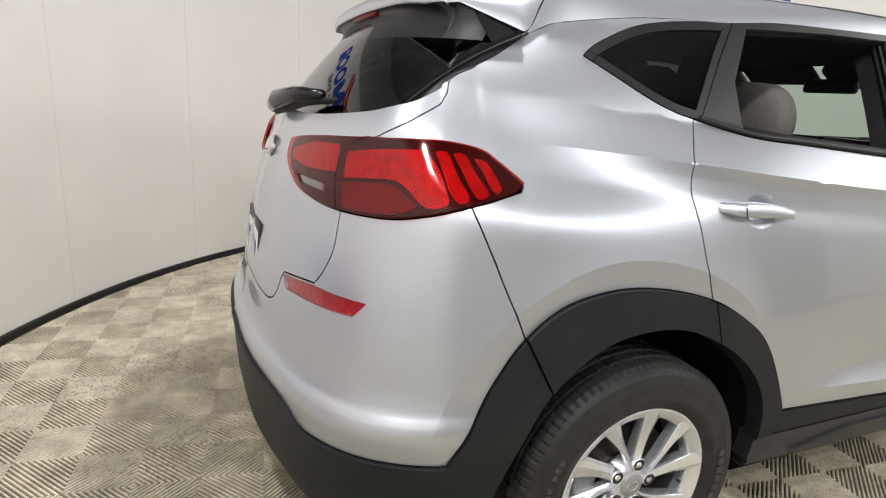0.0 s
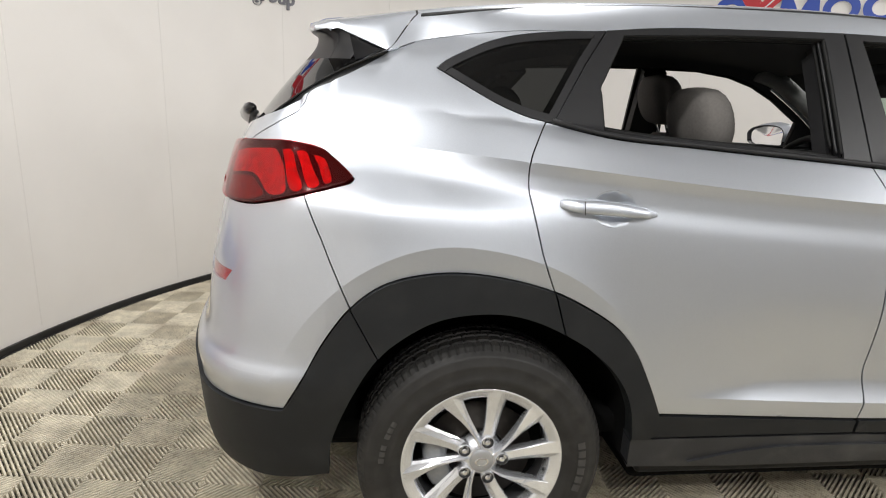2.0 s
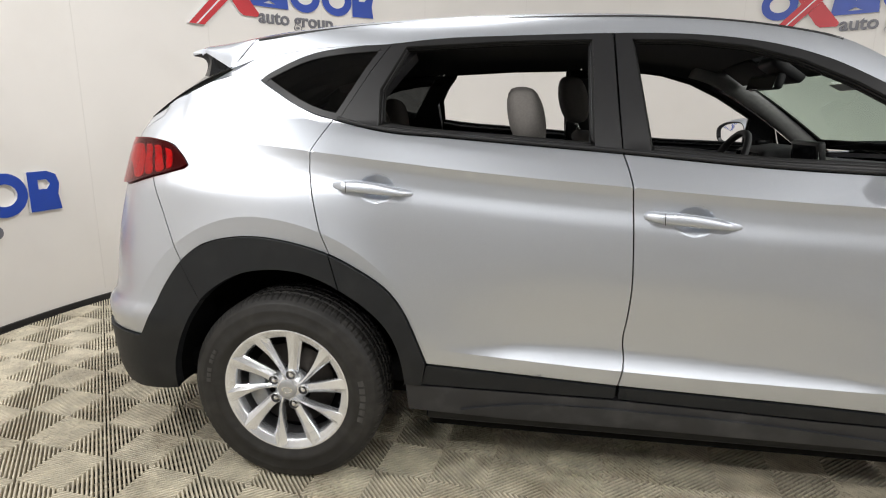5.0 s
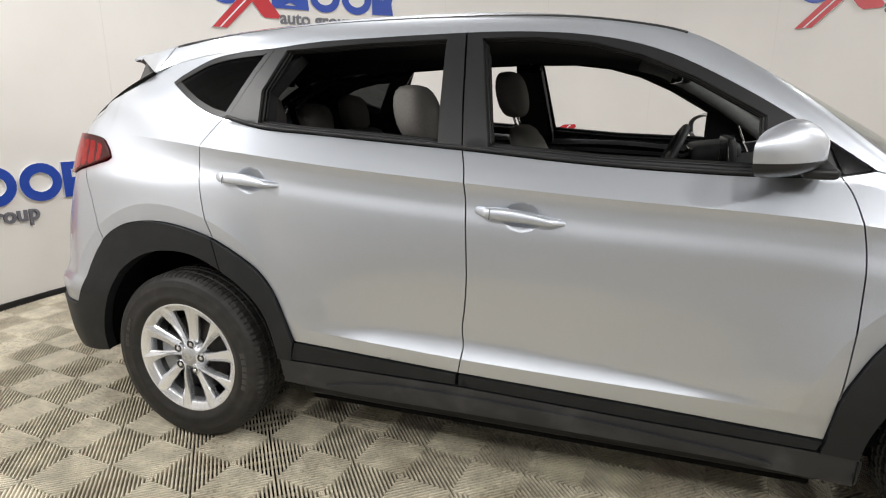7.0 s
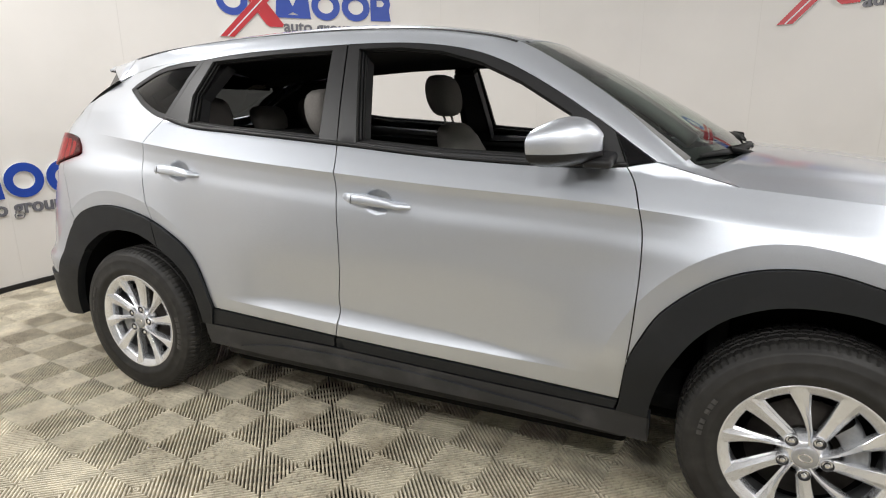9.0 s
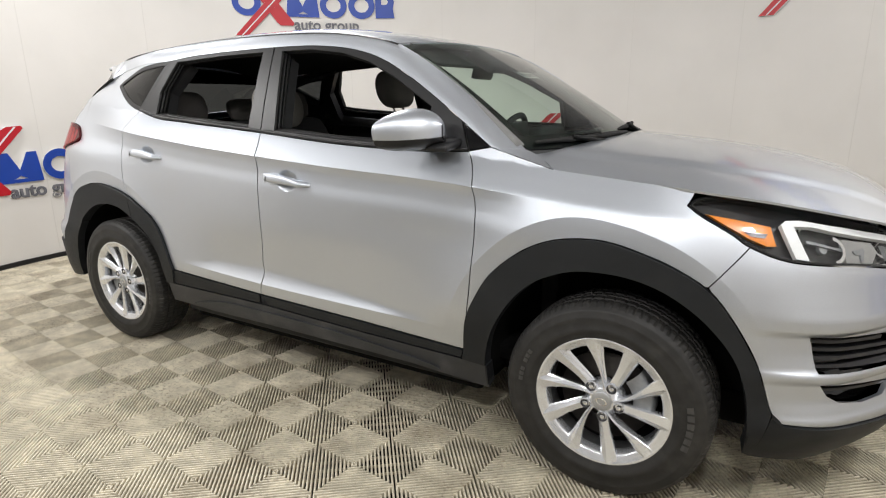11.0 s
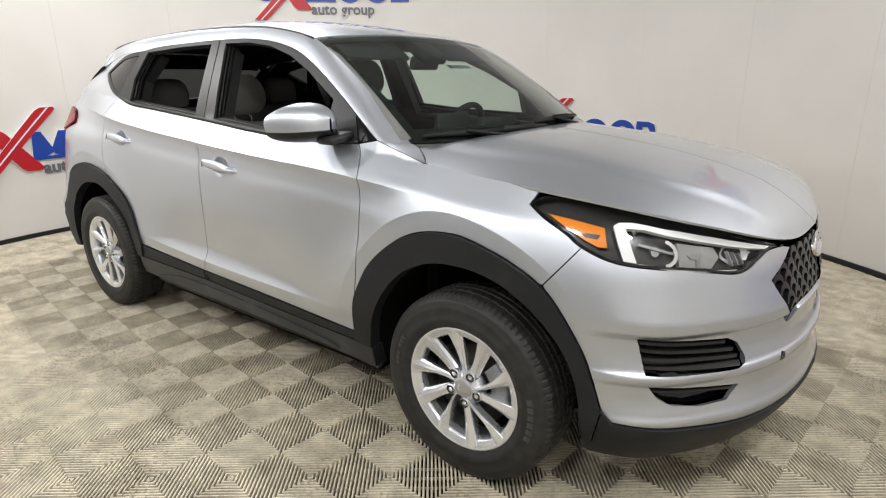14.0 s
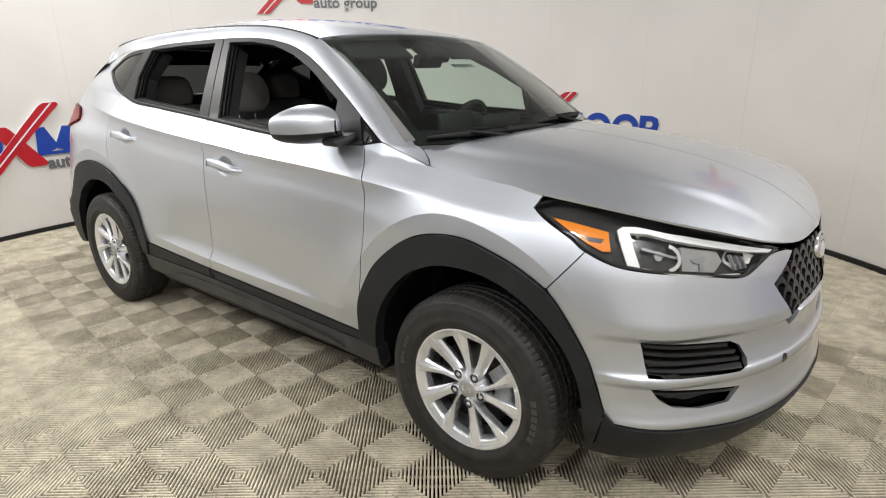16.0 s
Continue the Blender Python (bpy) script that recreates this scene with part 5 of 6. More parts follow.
for y in lin(-0.70, 0.70, 20):
    e = 0.03 * (abs(y) / 0.7) ** 3
    dash.append([(2.02, y, 0.70), (1.93, y, 0.85), (1.90, y, 0.98 - e), (1.92, y, 1.055 - e), (1.97, y, 1.085 - e), (2.15, y, 1.100 - e), (2.40, y, 1.085 - e)])
part("dashboard", grid_mesh("dashboard", dash), DARK, car, "dark soft-touch dashboard")
part("instrument_hood", box_bm(0.20, 0.36, 0.08, 0.03, pose(1.93, 0.36, 1.10, 0, -8, 0), 3), DARK, car, "dark instrument hood")
part("instrument_panel", box_bm(0.004, 0.28, 0.06, 0.0, pose(1.828, 0.36, 1.085, 0, -8, 0)), SCREEN, car, "dark glossy instruments")
scr = part("touch_screen", box_bm(0.03, 0.26, 0.15, 0.010, pose(1.955, 0.03, 1.105, 0, -8, 0)), TRIM, car, "upright black touch screen")
part("screen_glass", box_bm(0.002, 0.21, 0.11, 0.0, pose(1.939, 0.03, 1.107, 0, -8, 0)), SCREEN, scr)
part("screen_edge", tube_mesh("screen_edge", [(1.94, 0.03 + s * 0.125, z) for s, z in ((-1, 1.04), (-1, 1.17), (1, 1.17), (1, 1.04))], 0.004, 6), CHROME, scr, "thin chrome edge")
st = Matrix.Translation((1.735, 0.39, 1.037)) @ Matrix.Rotation(radians(-64), 4, "Y")
b = bmesh.new()
rim_pts = [(0.18 * math.cos(a), 0.18 * math.sin(a), 0) for a in [2 * math.pi * k / 40 for k in range(41)]]
me = tube_mesh("steering_wheel", rim_pts, 0.017, 10, cap=False)
sw = part("steering_wheel", me, DARK, car, "black leather steering wheel")
sw.matrix_basis = st
part("wheel_boss", box_bm(0.13, 0.16, 0.06, 0.025, pose(0, 0, -0.02), 3), DARK, sw)
for a in (0, 90, 180):
    part("wheel_spoke", box_bm(0.10, 0.035, 0.02, 0.006, pose(0, 0, 0, 0, 0, a + 90) @ Matrix.Translation((0.11, 0, -0.01))), DARK, sw)
part("steering_column", tube_mesh("steering_column", [(1.77, 0.36, 0.99), (1.98, 0.36, 0.90)], 0.05, 12), DARK, car, "dark steering column")
part("centre_console", box_bm(0.75, 0.22, 0.28, 0.03, pose(1.62, 0, 0.62), 3), DARK, car, "dark centre console")

# headliner, pillars, door linings, floor, load bay
def liner(x, v):
    p = roof(x, v - 0.4) if v > 0.4 else rail(x, 0.2 + 2 * v)
    return p[0], p[1] * 0.955, p[2] - 0.040


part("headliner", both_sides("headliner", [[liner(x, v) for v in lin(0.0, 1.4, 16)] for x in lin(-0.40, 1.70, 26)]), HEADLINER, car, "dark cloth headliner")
pair("door_lining", [(0.15, 1.21), (0.5, 1.19), (1.08, 1.15), (2.05, 1.10), (2.05, 0.5), (0.5, 0.5), (0.3, 0.8)], DARK, label="dark door lining", out=-0.10, depth=0.03, gap=0, step=0.1)
pair("door_cap", [(0.15, 1.225), (0.5, 1.196), (1.08, 1.158), (2.05, 1.11), (2.05, 1.07), (1.08, 1.118), (0.5, 1.155), (0.15, 1.185)], DARK, label="dark window ledge of the door", out=-0.055, depth=0.05, gap=0, step=0.08)
pair("centre_pillar_lining", [(0.985, 1.17), (1.165, 1.155), (1.11, 1.50), (0.985, 1.50)], DARK, label="dark inner pillar lining", out=-0.05, depth=0.05, gap=0, step=0.06)
pair("rear_pillar_lining", shrink(resample([(-0.42, 1.15), (0.31, 1.20), (0.29, 1.36), (0.40, 1.50), (-0.10, 1.47), (-0.28, 1.40), (-0.42, 1.31)], 0.05), 0.002), DARK, label="dark rear pillar lining", holes=[shrink(resample(QG, 0.03), 0.035)], out=-0.06, depth=0.05, gap=0, step=0.05)
for sgn in (1, -1):
    pts = [Vector(rail(x, 0.6)) for x in lin(1.60, 2.28, 14)]
    part("front_pillar_lining", tube_mesh("front_pillar_lining", [(p.x - 0.01, (p.y + 0.045) * sgn, p.z - 0.02) for p in pts], 0.042, 12), PILLAR, car, "grey cloth front pillar lining, paled for the windscreen's light")
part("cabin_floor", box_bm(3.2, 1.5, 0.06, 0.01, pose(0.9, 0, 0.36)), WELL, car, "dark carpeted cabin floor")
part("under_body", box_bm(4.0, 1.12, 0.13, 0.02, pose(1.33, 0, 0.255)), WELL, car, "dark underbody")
# unseen pan set low to keep bounced light off the floor below
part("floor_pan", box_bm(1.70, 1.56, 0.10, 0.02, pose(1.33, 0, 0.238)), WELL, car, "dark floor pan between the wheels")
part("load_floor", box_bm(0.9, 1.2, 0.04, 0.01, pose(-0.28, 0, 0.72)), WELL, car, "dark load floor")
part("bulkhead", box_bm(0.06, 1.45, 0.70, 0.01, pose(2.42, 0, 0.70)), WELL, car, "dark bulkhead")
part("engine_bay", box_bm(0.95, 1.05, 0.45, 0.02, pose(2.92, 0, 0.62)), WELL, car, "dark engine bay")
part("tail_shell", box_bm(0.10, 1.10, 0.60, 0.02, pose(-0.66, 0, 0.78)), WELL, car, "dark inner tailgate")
m = part("rear_view_mirror", box_bm(0.035, 0.24, 0.065, 0.015, pose(1.758, 0.055, 1.415, 0, 12, 8), 3), DARK, car, "black rear-view mirror")
part("mirror_glass", box_bm(0.002, 0.215, 0.048, 0.0, pose(1.739, 0.053, 1.411, 0, 12, 8)), CHROME, m)
part("mirror_stem", tube_mesh("mirror_stem", [(1.765, 0.04, 1.43), (1.80, 0.0, 1.475)], 0.012, 8), DARK, m)
for y in (-0.35, 0.35):
    part("sun_visor", box_bm(0.145, 0.40, 0.018, 0.008, pose(1.780, y, 1.470, 0, 35, 0), 2), HEADLINER, car, "dark folded sun visor")
part("mirror_housing", box_bm(0.15, 0.17, 0.05, 0.018, pose(1.80, 0.02, 1.462, 0, 32, 0), 2), DARK, car, "dark sensor housing behind the mirror")


def on_pane(a, b, o):
    """A point on the windscreen's inner side."""
    x, y, z = screen(a, b)
    return x - 0.5 * o, y, z - 0.86 * o


rows = [[on_pane(a, b, 0.006) for a in lin(0.175, -0.095, 8)] for b in (0.600, 0.630, 0.660)]
label = part("windscreen_sticker", grid_mesh("windscreen_sticker", rows), PAPER, car, "white paper label inside the windscreen")
for a0, a1 in ((0.160, 0.125), (0.110, 0.090), (0.075, 0.040), (0.025, -0.010), (-0.025, -0.045), (-0.060, -0.080)):
    part("label_bar", grid_mesh("label_bar", [[on_pane(a, b, 0.0045) for a in (a0, a1)] for b in (0.612, 0.648)]), TRIM, label, "dark printed bar")

# ---- head lamps, grille, lower vents ----
HEAD = HL_TOP + HL_LOW[1:-1]
pair("head_lamp", HEAD, LAMPDARK, label="clear-lens head lamp with white light strip", out=-0.035, depth=-0.03, gap=-0.003, step=0.03)
pair("head_lamp_bezel", HEAD, GLOSS, label="gloss black lamp surround", holes=[shrink(resample(HEAD, 0.03), 0.009)], out=0.001, depth=0.03, gap=0.0015, step=0.02, edge_step=0.02)
pair("turn_signal", [(2.915, 0.976), (2.997, 0.965), (3.108, 0.948), (3.127, 0.893), (3.096, 0.891), (3.046, 0.909), (2.961, 0.952)], AMBER, label="amber turn signal", out=-0.012, depth=0.02, step=0.02)
pair("turn_signal_reflector", [(3.02, 0.932), (3.065, 0.930), (3.10, 0.928), (3.09, 0.912), (3.05, 0.915)], CHROME, out=-0.009, depth=0.004, step=0.02)
DRL = [(3.134, 0.949), (3.150, 0.958), (3.20, 0.959), (3.379, 0.938), (3.571, 0.901), (3.722, 0.872), (3.697, 0.867), (3.564, 0.886), (3.373, 0.922), (3.239, 0.942), (3.178, 0.944), (3.219, 0.857), (3.180, 0.861)]
pair("light_strip", DRL, LIGHTPIPE, label="white light guide strip", out=-0.001, depth=0.02, gap=0, step=0.02)


def cup(c, rx, rz, depth, lift):
    def f(s, z):
        r = math.hypot((s - c[0]) / rx, (z - c[1]) / rz)
        return body(s, z, lift - depth * max(0.0, 1 - r * r) ** 0.6)
    return f


def oval(c, rx, rz, n=24, tilt=0.0):
    return [(c[0] + rx * math.cos(a) + tilt * rz * math.sin(a), c[1] + rz * math.sin(a)) for a in [2 * math.pi * i / n for i in range(n)]]


BOWL = [(3.198, 0.936), (3.26, 0.929), (3.335, 0.916), (3.364, 0.895), (3.360, 0.868), (3.325, 0.848), (3.236, 0.856)]
pair("lamp_reflector", BOWL, PALE_BOWL, label="lamp reflector, its shine put into a pale mottled colour", chart=cup((3.286, 0.890), 0.105, 0.060, 0.06, -0.016), gap=0, depth=0, step=0.010, edge_step=0.012)
pair("lamp_ring", [(3.318 + 0.052 * math.cos(t), 0.884 + 0.036 * math.sin(t)) for t in lin(-1.5, 1.35, 12)] + [(3.316 + 0.041 * math.cos(t), 0.884 + 0.027 * math.sin(t)) for t in lin(1.35, -1.5, 12)], CHROME, out=-0.010, depth=0.02, gap=0, step=0.02, edge_step=0.012)
pair("lamp_bulb", oval((3.287, 0.891), 0.017, 0.013, 14), CASTING, out=-0.020, depth=0.03, gap=0, step=0.01)
pair("lamp_bar", [(3.222, 0.912), (3.355, 0.888), (3.355, 0.882), (3.222, 0.905)], CASTING, out=-0.014, depth=0.008, gap=0, step=0.02)
pair("lamp_panel", [(3.378, 0.912), (3.50, 0.892), (3.515, 0.866), (3.48, 0.838), (3.372, 0.850)], LAMPGREY, label="dark lamp inner panel", out=-0.018, depth=0.02, gap=0, step=0.02)
pair("lamp_bracket", [(3.405, 0.878), (3.452, 0.882), (3.455, 0.873), (3.446, 0.866), (3.440, 0.846), (3.428, 0.846), (3.432, 0.864), (3.412, 0.868)], CASTING, label="grey lamp bracket", out=-0.013, depth=0.01, gap=0, step=0.02)
pair("lamp_reflector", [(3.53, 0.887), (3.62, 0.872), (3.655, 0.858), (3.63, 0.838), (3.55, 0.834), (3.525, 0.852)], PALE_BOWL, label="lamp reflector, its shine put into a pale mottled colour", chart=cup((3.585, 0.858), 0.075, 0.032, 0.035, -0.012), gap=0, depth=0, step=0.010, edge_step=0.012)
for q in (0.0, 0.022, 0.044):
    pair("lamp_rib", [(3.545 + q, 0.880 - q * 0.2), (3.550 + q, 0.879 - q * 0.2), (3.560 + q, 0.838), (3.555 + q, 0.838)], CASTING, out=-0.014, depth=0.012, gap=0, step=0.02)
pair("lamp_trim", [(3.225, 0.852), (3.45, 0.829), (3.56, 0.822), (3.565, 0.827), (3.45, 0.835), (3.225, 0.857)], CHROME, out=-0.008, depth=0.01, gap=0, step=0.02)
pair("head_lamp_lens", shrink(resample(HEAD, 0.03), 0.004), LENS, label="clear lamp lens", out=0.003, depth=0.0, gap=0, step=0.03).visible_shadow = False

# slatted vents in the bumper's corner
def vent(outline, slats):
    pair("lower_vent", outline, GLOSS, label="black bumper vent", out=-0.045, depth=-0.045, gap=-0.003, step=0.03)
    for a, b, h in slats:
        pair("vent_slat", [a, b, (b[0] - 0.004, b[1] - h), (a[0] + 0.003, a[1] - h)], VENT, out=-0.010, depth=0.03, gap=0, step=0.03)


vent(FOG, [((3.248, 0.632), (3.545, 0.612), 0.010), ((3.254, 0.608), (3.580, 0.586), 0.010), ((3.261, 0.583), (3.597, 0.564), 0.010), ((3.268, 0.558), (3.600, 0.548), 0.008)])
vent(LOWVENT, [((3.30, 0.485), (3.588, 0.462), 0.008)])
# flat black oval laid on the skin for the dark inside the tow hole
pair("tow_hole_patch", oval((3.785, 0.521), 0.012, 0.016), GLOSS, label="flat black oval in place of the dark tow-eye opening", out=0.0015, depth=0.004, gap=0, step=0.01, edge_step=0.006)

# grille of slanted scales behind a bright frame, with a plain oval badge
def grille_skin(s, z):
    """The grille lies back behind the chin."""
    return body(s, z, -0.018 * smooth(3.74, 3.96, s) * smooth(0.54, 0.66, z) * (1 - smooth(0.76, 0.90, z)))


part("grille", patch("grille", GRILLE_SIDE + [(S_MAX, 0.862)], grille_skin, sides="both", out=-0.024, depth=-0.024, gap=-0.002, step=0.04), GLOSS, car, "dark mesh radiator grille")
GRILLE = material("dark_satin_grille", (0.012, 0.012, 0.013), 0.32, vary=0.1, scale=40)
GRILLE_LOOP = shrink(resample(GRILLE_SIDE + [(S_MAX, 0.862)], 0.02), 0.004)


def scale_loop(s, z):
    """An arched scale: a broad band bent over its own hollow."""
    out = [(s + 0.034 * math.cos(t), z + 0.036 * math.sin(t)) for t in lin(0, math.pi, 8)]
    return out + [(s + 0.023 * math.cos(t), z + 0.018 * math.sin(t)) for t in lin(math.pi, 0, 8)]


for i in range(10):
    z = 0.845 - 0.030 * i
    for k in range(9):
        s = S_MAX - 0.034 * (i % 2) - 0.068 * k
        lp, middle = scale_loop(s, z), k == 0 and i % 2 == 0
        if (s > 3.66 and sum(inside(p, GRILLE_LOOP) for p in lp) >= 0.62 * len(lp)) or (middle and 0.62 < z < 0.80):
            if middle:
                lp = [p for p in lp if p[0] <= S_MAX + 1e-6]
            pair("grille_scale", lp, GRILLE, chart=grille_skin, out=-0.004, depth=0.020, gap=0, step=0.05, edge_step=0.05)


def badge_mesh(name, rx, rz, d):
    rows = []
    for k, (q, o) in enumerate(((1.0, 0.0), (1.0, d * 0.6), (0.93, d), (0.80, d), (0.76, d * 0.55), (0.0, d * 0.6))):
        rows.append([(o, rx * q * math.cos(a), rz * q * math.sin(a)) for a in [2 * math.pi * i / 36 for i in range(36)]])
    return grid_mesh(name, rows, closed=True)


b = part("badge", badge_mesh("badge", 0.085, 0.045, 0.014), CHROME, car, "plain chrome oval badge")
b.matrix_basis = pose(grille_skin(S_MAX, 0.79)[0] - 0.008, 0, 0.795, 0, -14, 0)
b = part("badge", badge_mesh("badge", 0.065, 0.034, 0.014), CHROME, car, "plain chrome oval badge")
b.matrix_basis = pose(body(S_MIN, 1.09)[0] + 0.001, 0, 1.09, 0, -24, 180)

# ---- tail lamp details ----
for lp, mt, o in (
        (curve((-0.914, 1.134), (-0.79, 1.148), (-0.656, 1.154), (-0.612, 1.152), (-0.578, 1.126), (-0.562, 1.108), (-0.545, 1.079), (-0.541, 1.052), (-0.602, 1.044), (-0.664, 1.078), (-0.715, 1.091), (-0.80, 1.088), (-0.900, 1.080), steps=3), RED_LIT, 0.0075),
        (curve((-0.900, 1.070), (-0.80, 1.079), (-0.716, 1.081), (-0.672, 1.066), (-0.629, 1.042), (-0.69, 1.026), (-0.78, 1.020), (-0.880, 1.019), steps=3), RED_DEEP, 0.0072),
        (curve((-0.584, 1.153), (-0.536, 1.151), (-0.511, 1.111), (-0.486, 1.064), (-0.521, 1.060), (-0.556, 1.114), steps=4), RED_LIT, 0.0075),
        (curve((-0.517, 1.150), (-0.483, 1.148), (-0.461, 1.108), (-0.442, 1.074), (-0.470, 1.067), (-0.497, 1.120), steps=4), RED_LIT, 0.0075),
        (curve((-0.462, 1.142), (-0.438, 1.136), (-0.421, 1.114), (-0.409, 1.083), (-0.430, 1.077), (-0.446, 1.114), steps=4), RED_LIT, 0.0072)):
    pair("lamp_segment", lp, mt, out=o, depth=0.003, gap=0, step=0.03)
pair("lamp_segment", [(-1.235, 1.110), (-1.225, 1.088), (-1.10, 1.079), (-0.948, 1.086), (-0.955, 1.130), (-0.97, 1.146), (-1.10, 1.140)], RED_LIT, out=0.0065, depth=0.003, gap=0, step=0.03)
pair("reversing_light", REVERSE, CLEARGREY, label="pale grey reversing light", out=0.0085, depth=0.005, gap=0.001, step=0.03)

# ---- handles, mirrors, wipers and plates ----
def handle_mesh(a, b):
    rows = []
    n = 26
    for i in range(n + 1):
        u = i / n
        s, z = a[0] + (b[0] - a[0]) * u, a[1] + (b[1] - a[1]) * u + 0.006 * math.sin(math.pi * u)
        lift = 0.034 * min(1.0, math.sin(math.pi * min(1, max(0, u))) * 2.2) + 0.001
        h = 0.0195 * (math.sin(math.pi * (0.06 + 0.88 * u)) ** 0.45) * (1.12 - 0.35 * u)
        d = 0.013
        row = []
        for k in range(14):
            t = 2 * math.pi * k / 14
            c, q = math.cos(t), math.sin(t)
            row.append(body(s, z + h * math.copysign(abs(q) ** 0.8, q), lift - d + d * math.copysign(abs(c) ** 0.7, c)))
        rows.append(row)
    m = [tuple(sum(p[j] for p in rows[0]) / 14 for j in range(3))] * 14
    e = [tuple(sum(p[j] for p in rows[-1]) / 14 for j in range(3))] * 14
    me = grid_mesh("door_handle", [m] + rows + [e], closed=True)
    bb = bmesh.new()
    bb.from_mesh(me)
    bmesh.ops.recalc_face_normals(bb, faces=bb.faces)
    bb.to_mesh(me)
    bb.free()
    return me


for a, b in (((0.172, 1.046), (0.436, 1.024)), ((1.142, 0.981), (1.422, 0.956))):
    me = handle_mesh(a, b)
    h1 = part("door_handle", me, SILVER, car, "silver painted door handle")
    part("door_handle", mirrored(me, "door_handle"), SILVER, car, "silver painted door handle")
    s = a[0] + 0.055
    q = [body(s, a[1] - 0.004 + dz, 0.0355) for dz in (-0.016, 0.016)]
    part("handle_joint", tube_mesh("handle_joint", q, 0.0011, 5), RUBBER, h1)


def mirror_parts(sgn):
    """Door mirror turned towards the driver: a domed silver cap with a creased band below, a black lower shell and arm."""
    x0, length, zc = 1.869, 0.192, 1.194

    def section(u):
        q = u * 0.78 + 0.19
        wy = 0.102 * (1 - u ** 2.6) ** 0.5 + 0.003
        yc = -0.905 + 0.045 * u * u
        hz = 0.074 * (4 * q * (1 - q)) ** 0.60
        return x0 + length * u, yc, wy, hz, 0.032 * (1 - 0.3 * u ** 3), 0.044 * (1 - 0.55 * u * u)

    cap, shell = [], []
    for u in [min(0.9999, math.sin(k / 22 * math.pi / 2)) for k in range(23)]:
        x, yc, wy, hz, band, low = section(u)
        back = 0.10 * length * (1 - u) ** 1.5
        row = [(x, yc - wy * 0.95, zc - band), (x, yc - wy * 0.985, zc - band * 0.5), (x, yc - wy, zc - 0.002)]
        row += [(x + back * max(0.0, math.sin(t)) ** 2.2, yc - wy * math.copysign(abs(math.cos(t)) ** 0.85, math.cos(t)), zc + hz * max(0.0, math.sin(t)) ** 0.9) for t in lin(0.06, math.pi - 0.06, 22)]
        row += [(x, yc + wy, zc - 0.002), (x, yc + wy * 0.97, zc - band)]
        toe = 0.38 * (1 - u)
        cap.append([(p[0] + toe * (p[1] - yc + wy), p[1] * sgn, p[2]) for p in row])
        base = [(x, yc - wy * 0.965 * math.cos(t) + 0.02 * math.sin(t), zc - band + 0.002 - low * max(0.0, math.sin(t)) ** 0.7) for t in lin(0, math.pi, 16)]
        shell.append([(p[0] + toe * (p[1] - yc + wy), p[1] * sgn, p[2]) for p in base])
    # a black bezel round the opening, and the glass set back in it
    edge = [Vector(p) for p in cap[0] + shell[0][::-1]]
    edge.append(edge[0])
    mid = sum(edge[:-1], Vector((0, 0, 0))) / (len(edge) - 1)
    rim = [mid + (p - mid) * 0.88 + Vector((0.014, 0, 0)) for p in edge]
    bezel = grid_mesh("mirror_bezel", [[tuple(p) for p in edge], [tuple(p * 0.5 + q * 0.5 - Vector((0.006, 0, 0))) for p, q in zip(edge, rim)], [tuple(q) for q in rim]])
    heart = mid + Vector((0.014, 0, 0))
    gl = grid_mesh("mirror_glass", [[tuple(heart + (q - heart) * k) for q in rim] for k in (1.0, 0.5, 0.0)])
    meshes = [grid_mesh("mirror_cap", cap), grid_mesh("mirror_shell", shell), gl]
    for me in meshes:
        bb = bmesh.new()
        bb.from_mesh(me)
        bmesh.ops.remove_doubles(bb, verts=bb.verts, dist=1e-5)
        bmesh.ops.recalc_face_normals(bb, faces=bb.faces)
        c = Vector((1.95, -0.9 * sgn, 1.185))
        f = bb.faces[:][len(bb.faces) // 2]
        if f.normal.dot(f.calc_center_median() - c) < 0 and me is not gl:
            bmesh.ops.reverse_faces(bb, faces=bb.faces)
        for e in bb.edges:
            e.smooth = e.calc_face_angle(0) < 0.75
        bb.to_mesh(me)
        bb.free()
    base = part("door_mirror", meshes[1], TRIM, car, "door mirror with silver cap and black shell")
    part("mirror_cap", meshes[0], SILVER, base, "silver painted mirror cap")
    part("mirror_bezel", bezel, TRIM, base)
    part("mirror_glass", gl, CHROME, base)
    arm = box_bm(0.085, 0.13, 0.030, 0.013, pose(2.050, -0.825 * sgn, 1.140, 8 * sgn, 0, 0), 3)
    part("mirror_arm", arm, TRIM, base, "black mirror arm")


mirror_parts(1)
mirror_parts(-1)


def on_screen(a, b, o):
    p = screen(abs(a), b)
    q = Vector(p) + Vector((0.5, 0, 0.86)) * o
    return Vector((q.x, q.y * (1 if a >= 0 else -1), q.z))


def wiper(pts, pivot):
    arm = part("windscreen_wiper", tube_mesh("windscreen_wiper", [on_screen(*pivot, 0.004)] + [on_screen(a, b, 0.018) for a, b in pts[1:3]], [0.013, 0.010, 0.008], 6), RUBBER, car, "black windscreen wiper")
    part("wiper_blade", tube_mesh("wiper_blade", [on_screen(a, b, 0.009) for a, b in pts], [0.006, 0.011, 0.012, 0.011, 0.006], 6), RUBBER, arm)


wiper([(0.93, 0.030), (0.70, 0.040), (0.45, 0.048), (0.20, 0.050), (0.02, 0.048)], (0.25, -0.03))
wiper([(0.10, 0.075), (-0.15, 0.085), (-0.42, 0.080), (-0.65, 0.065), (-0.80, 0.055)], (-0.62, -0.03))

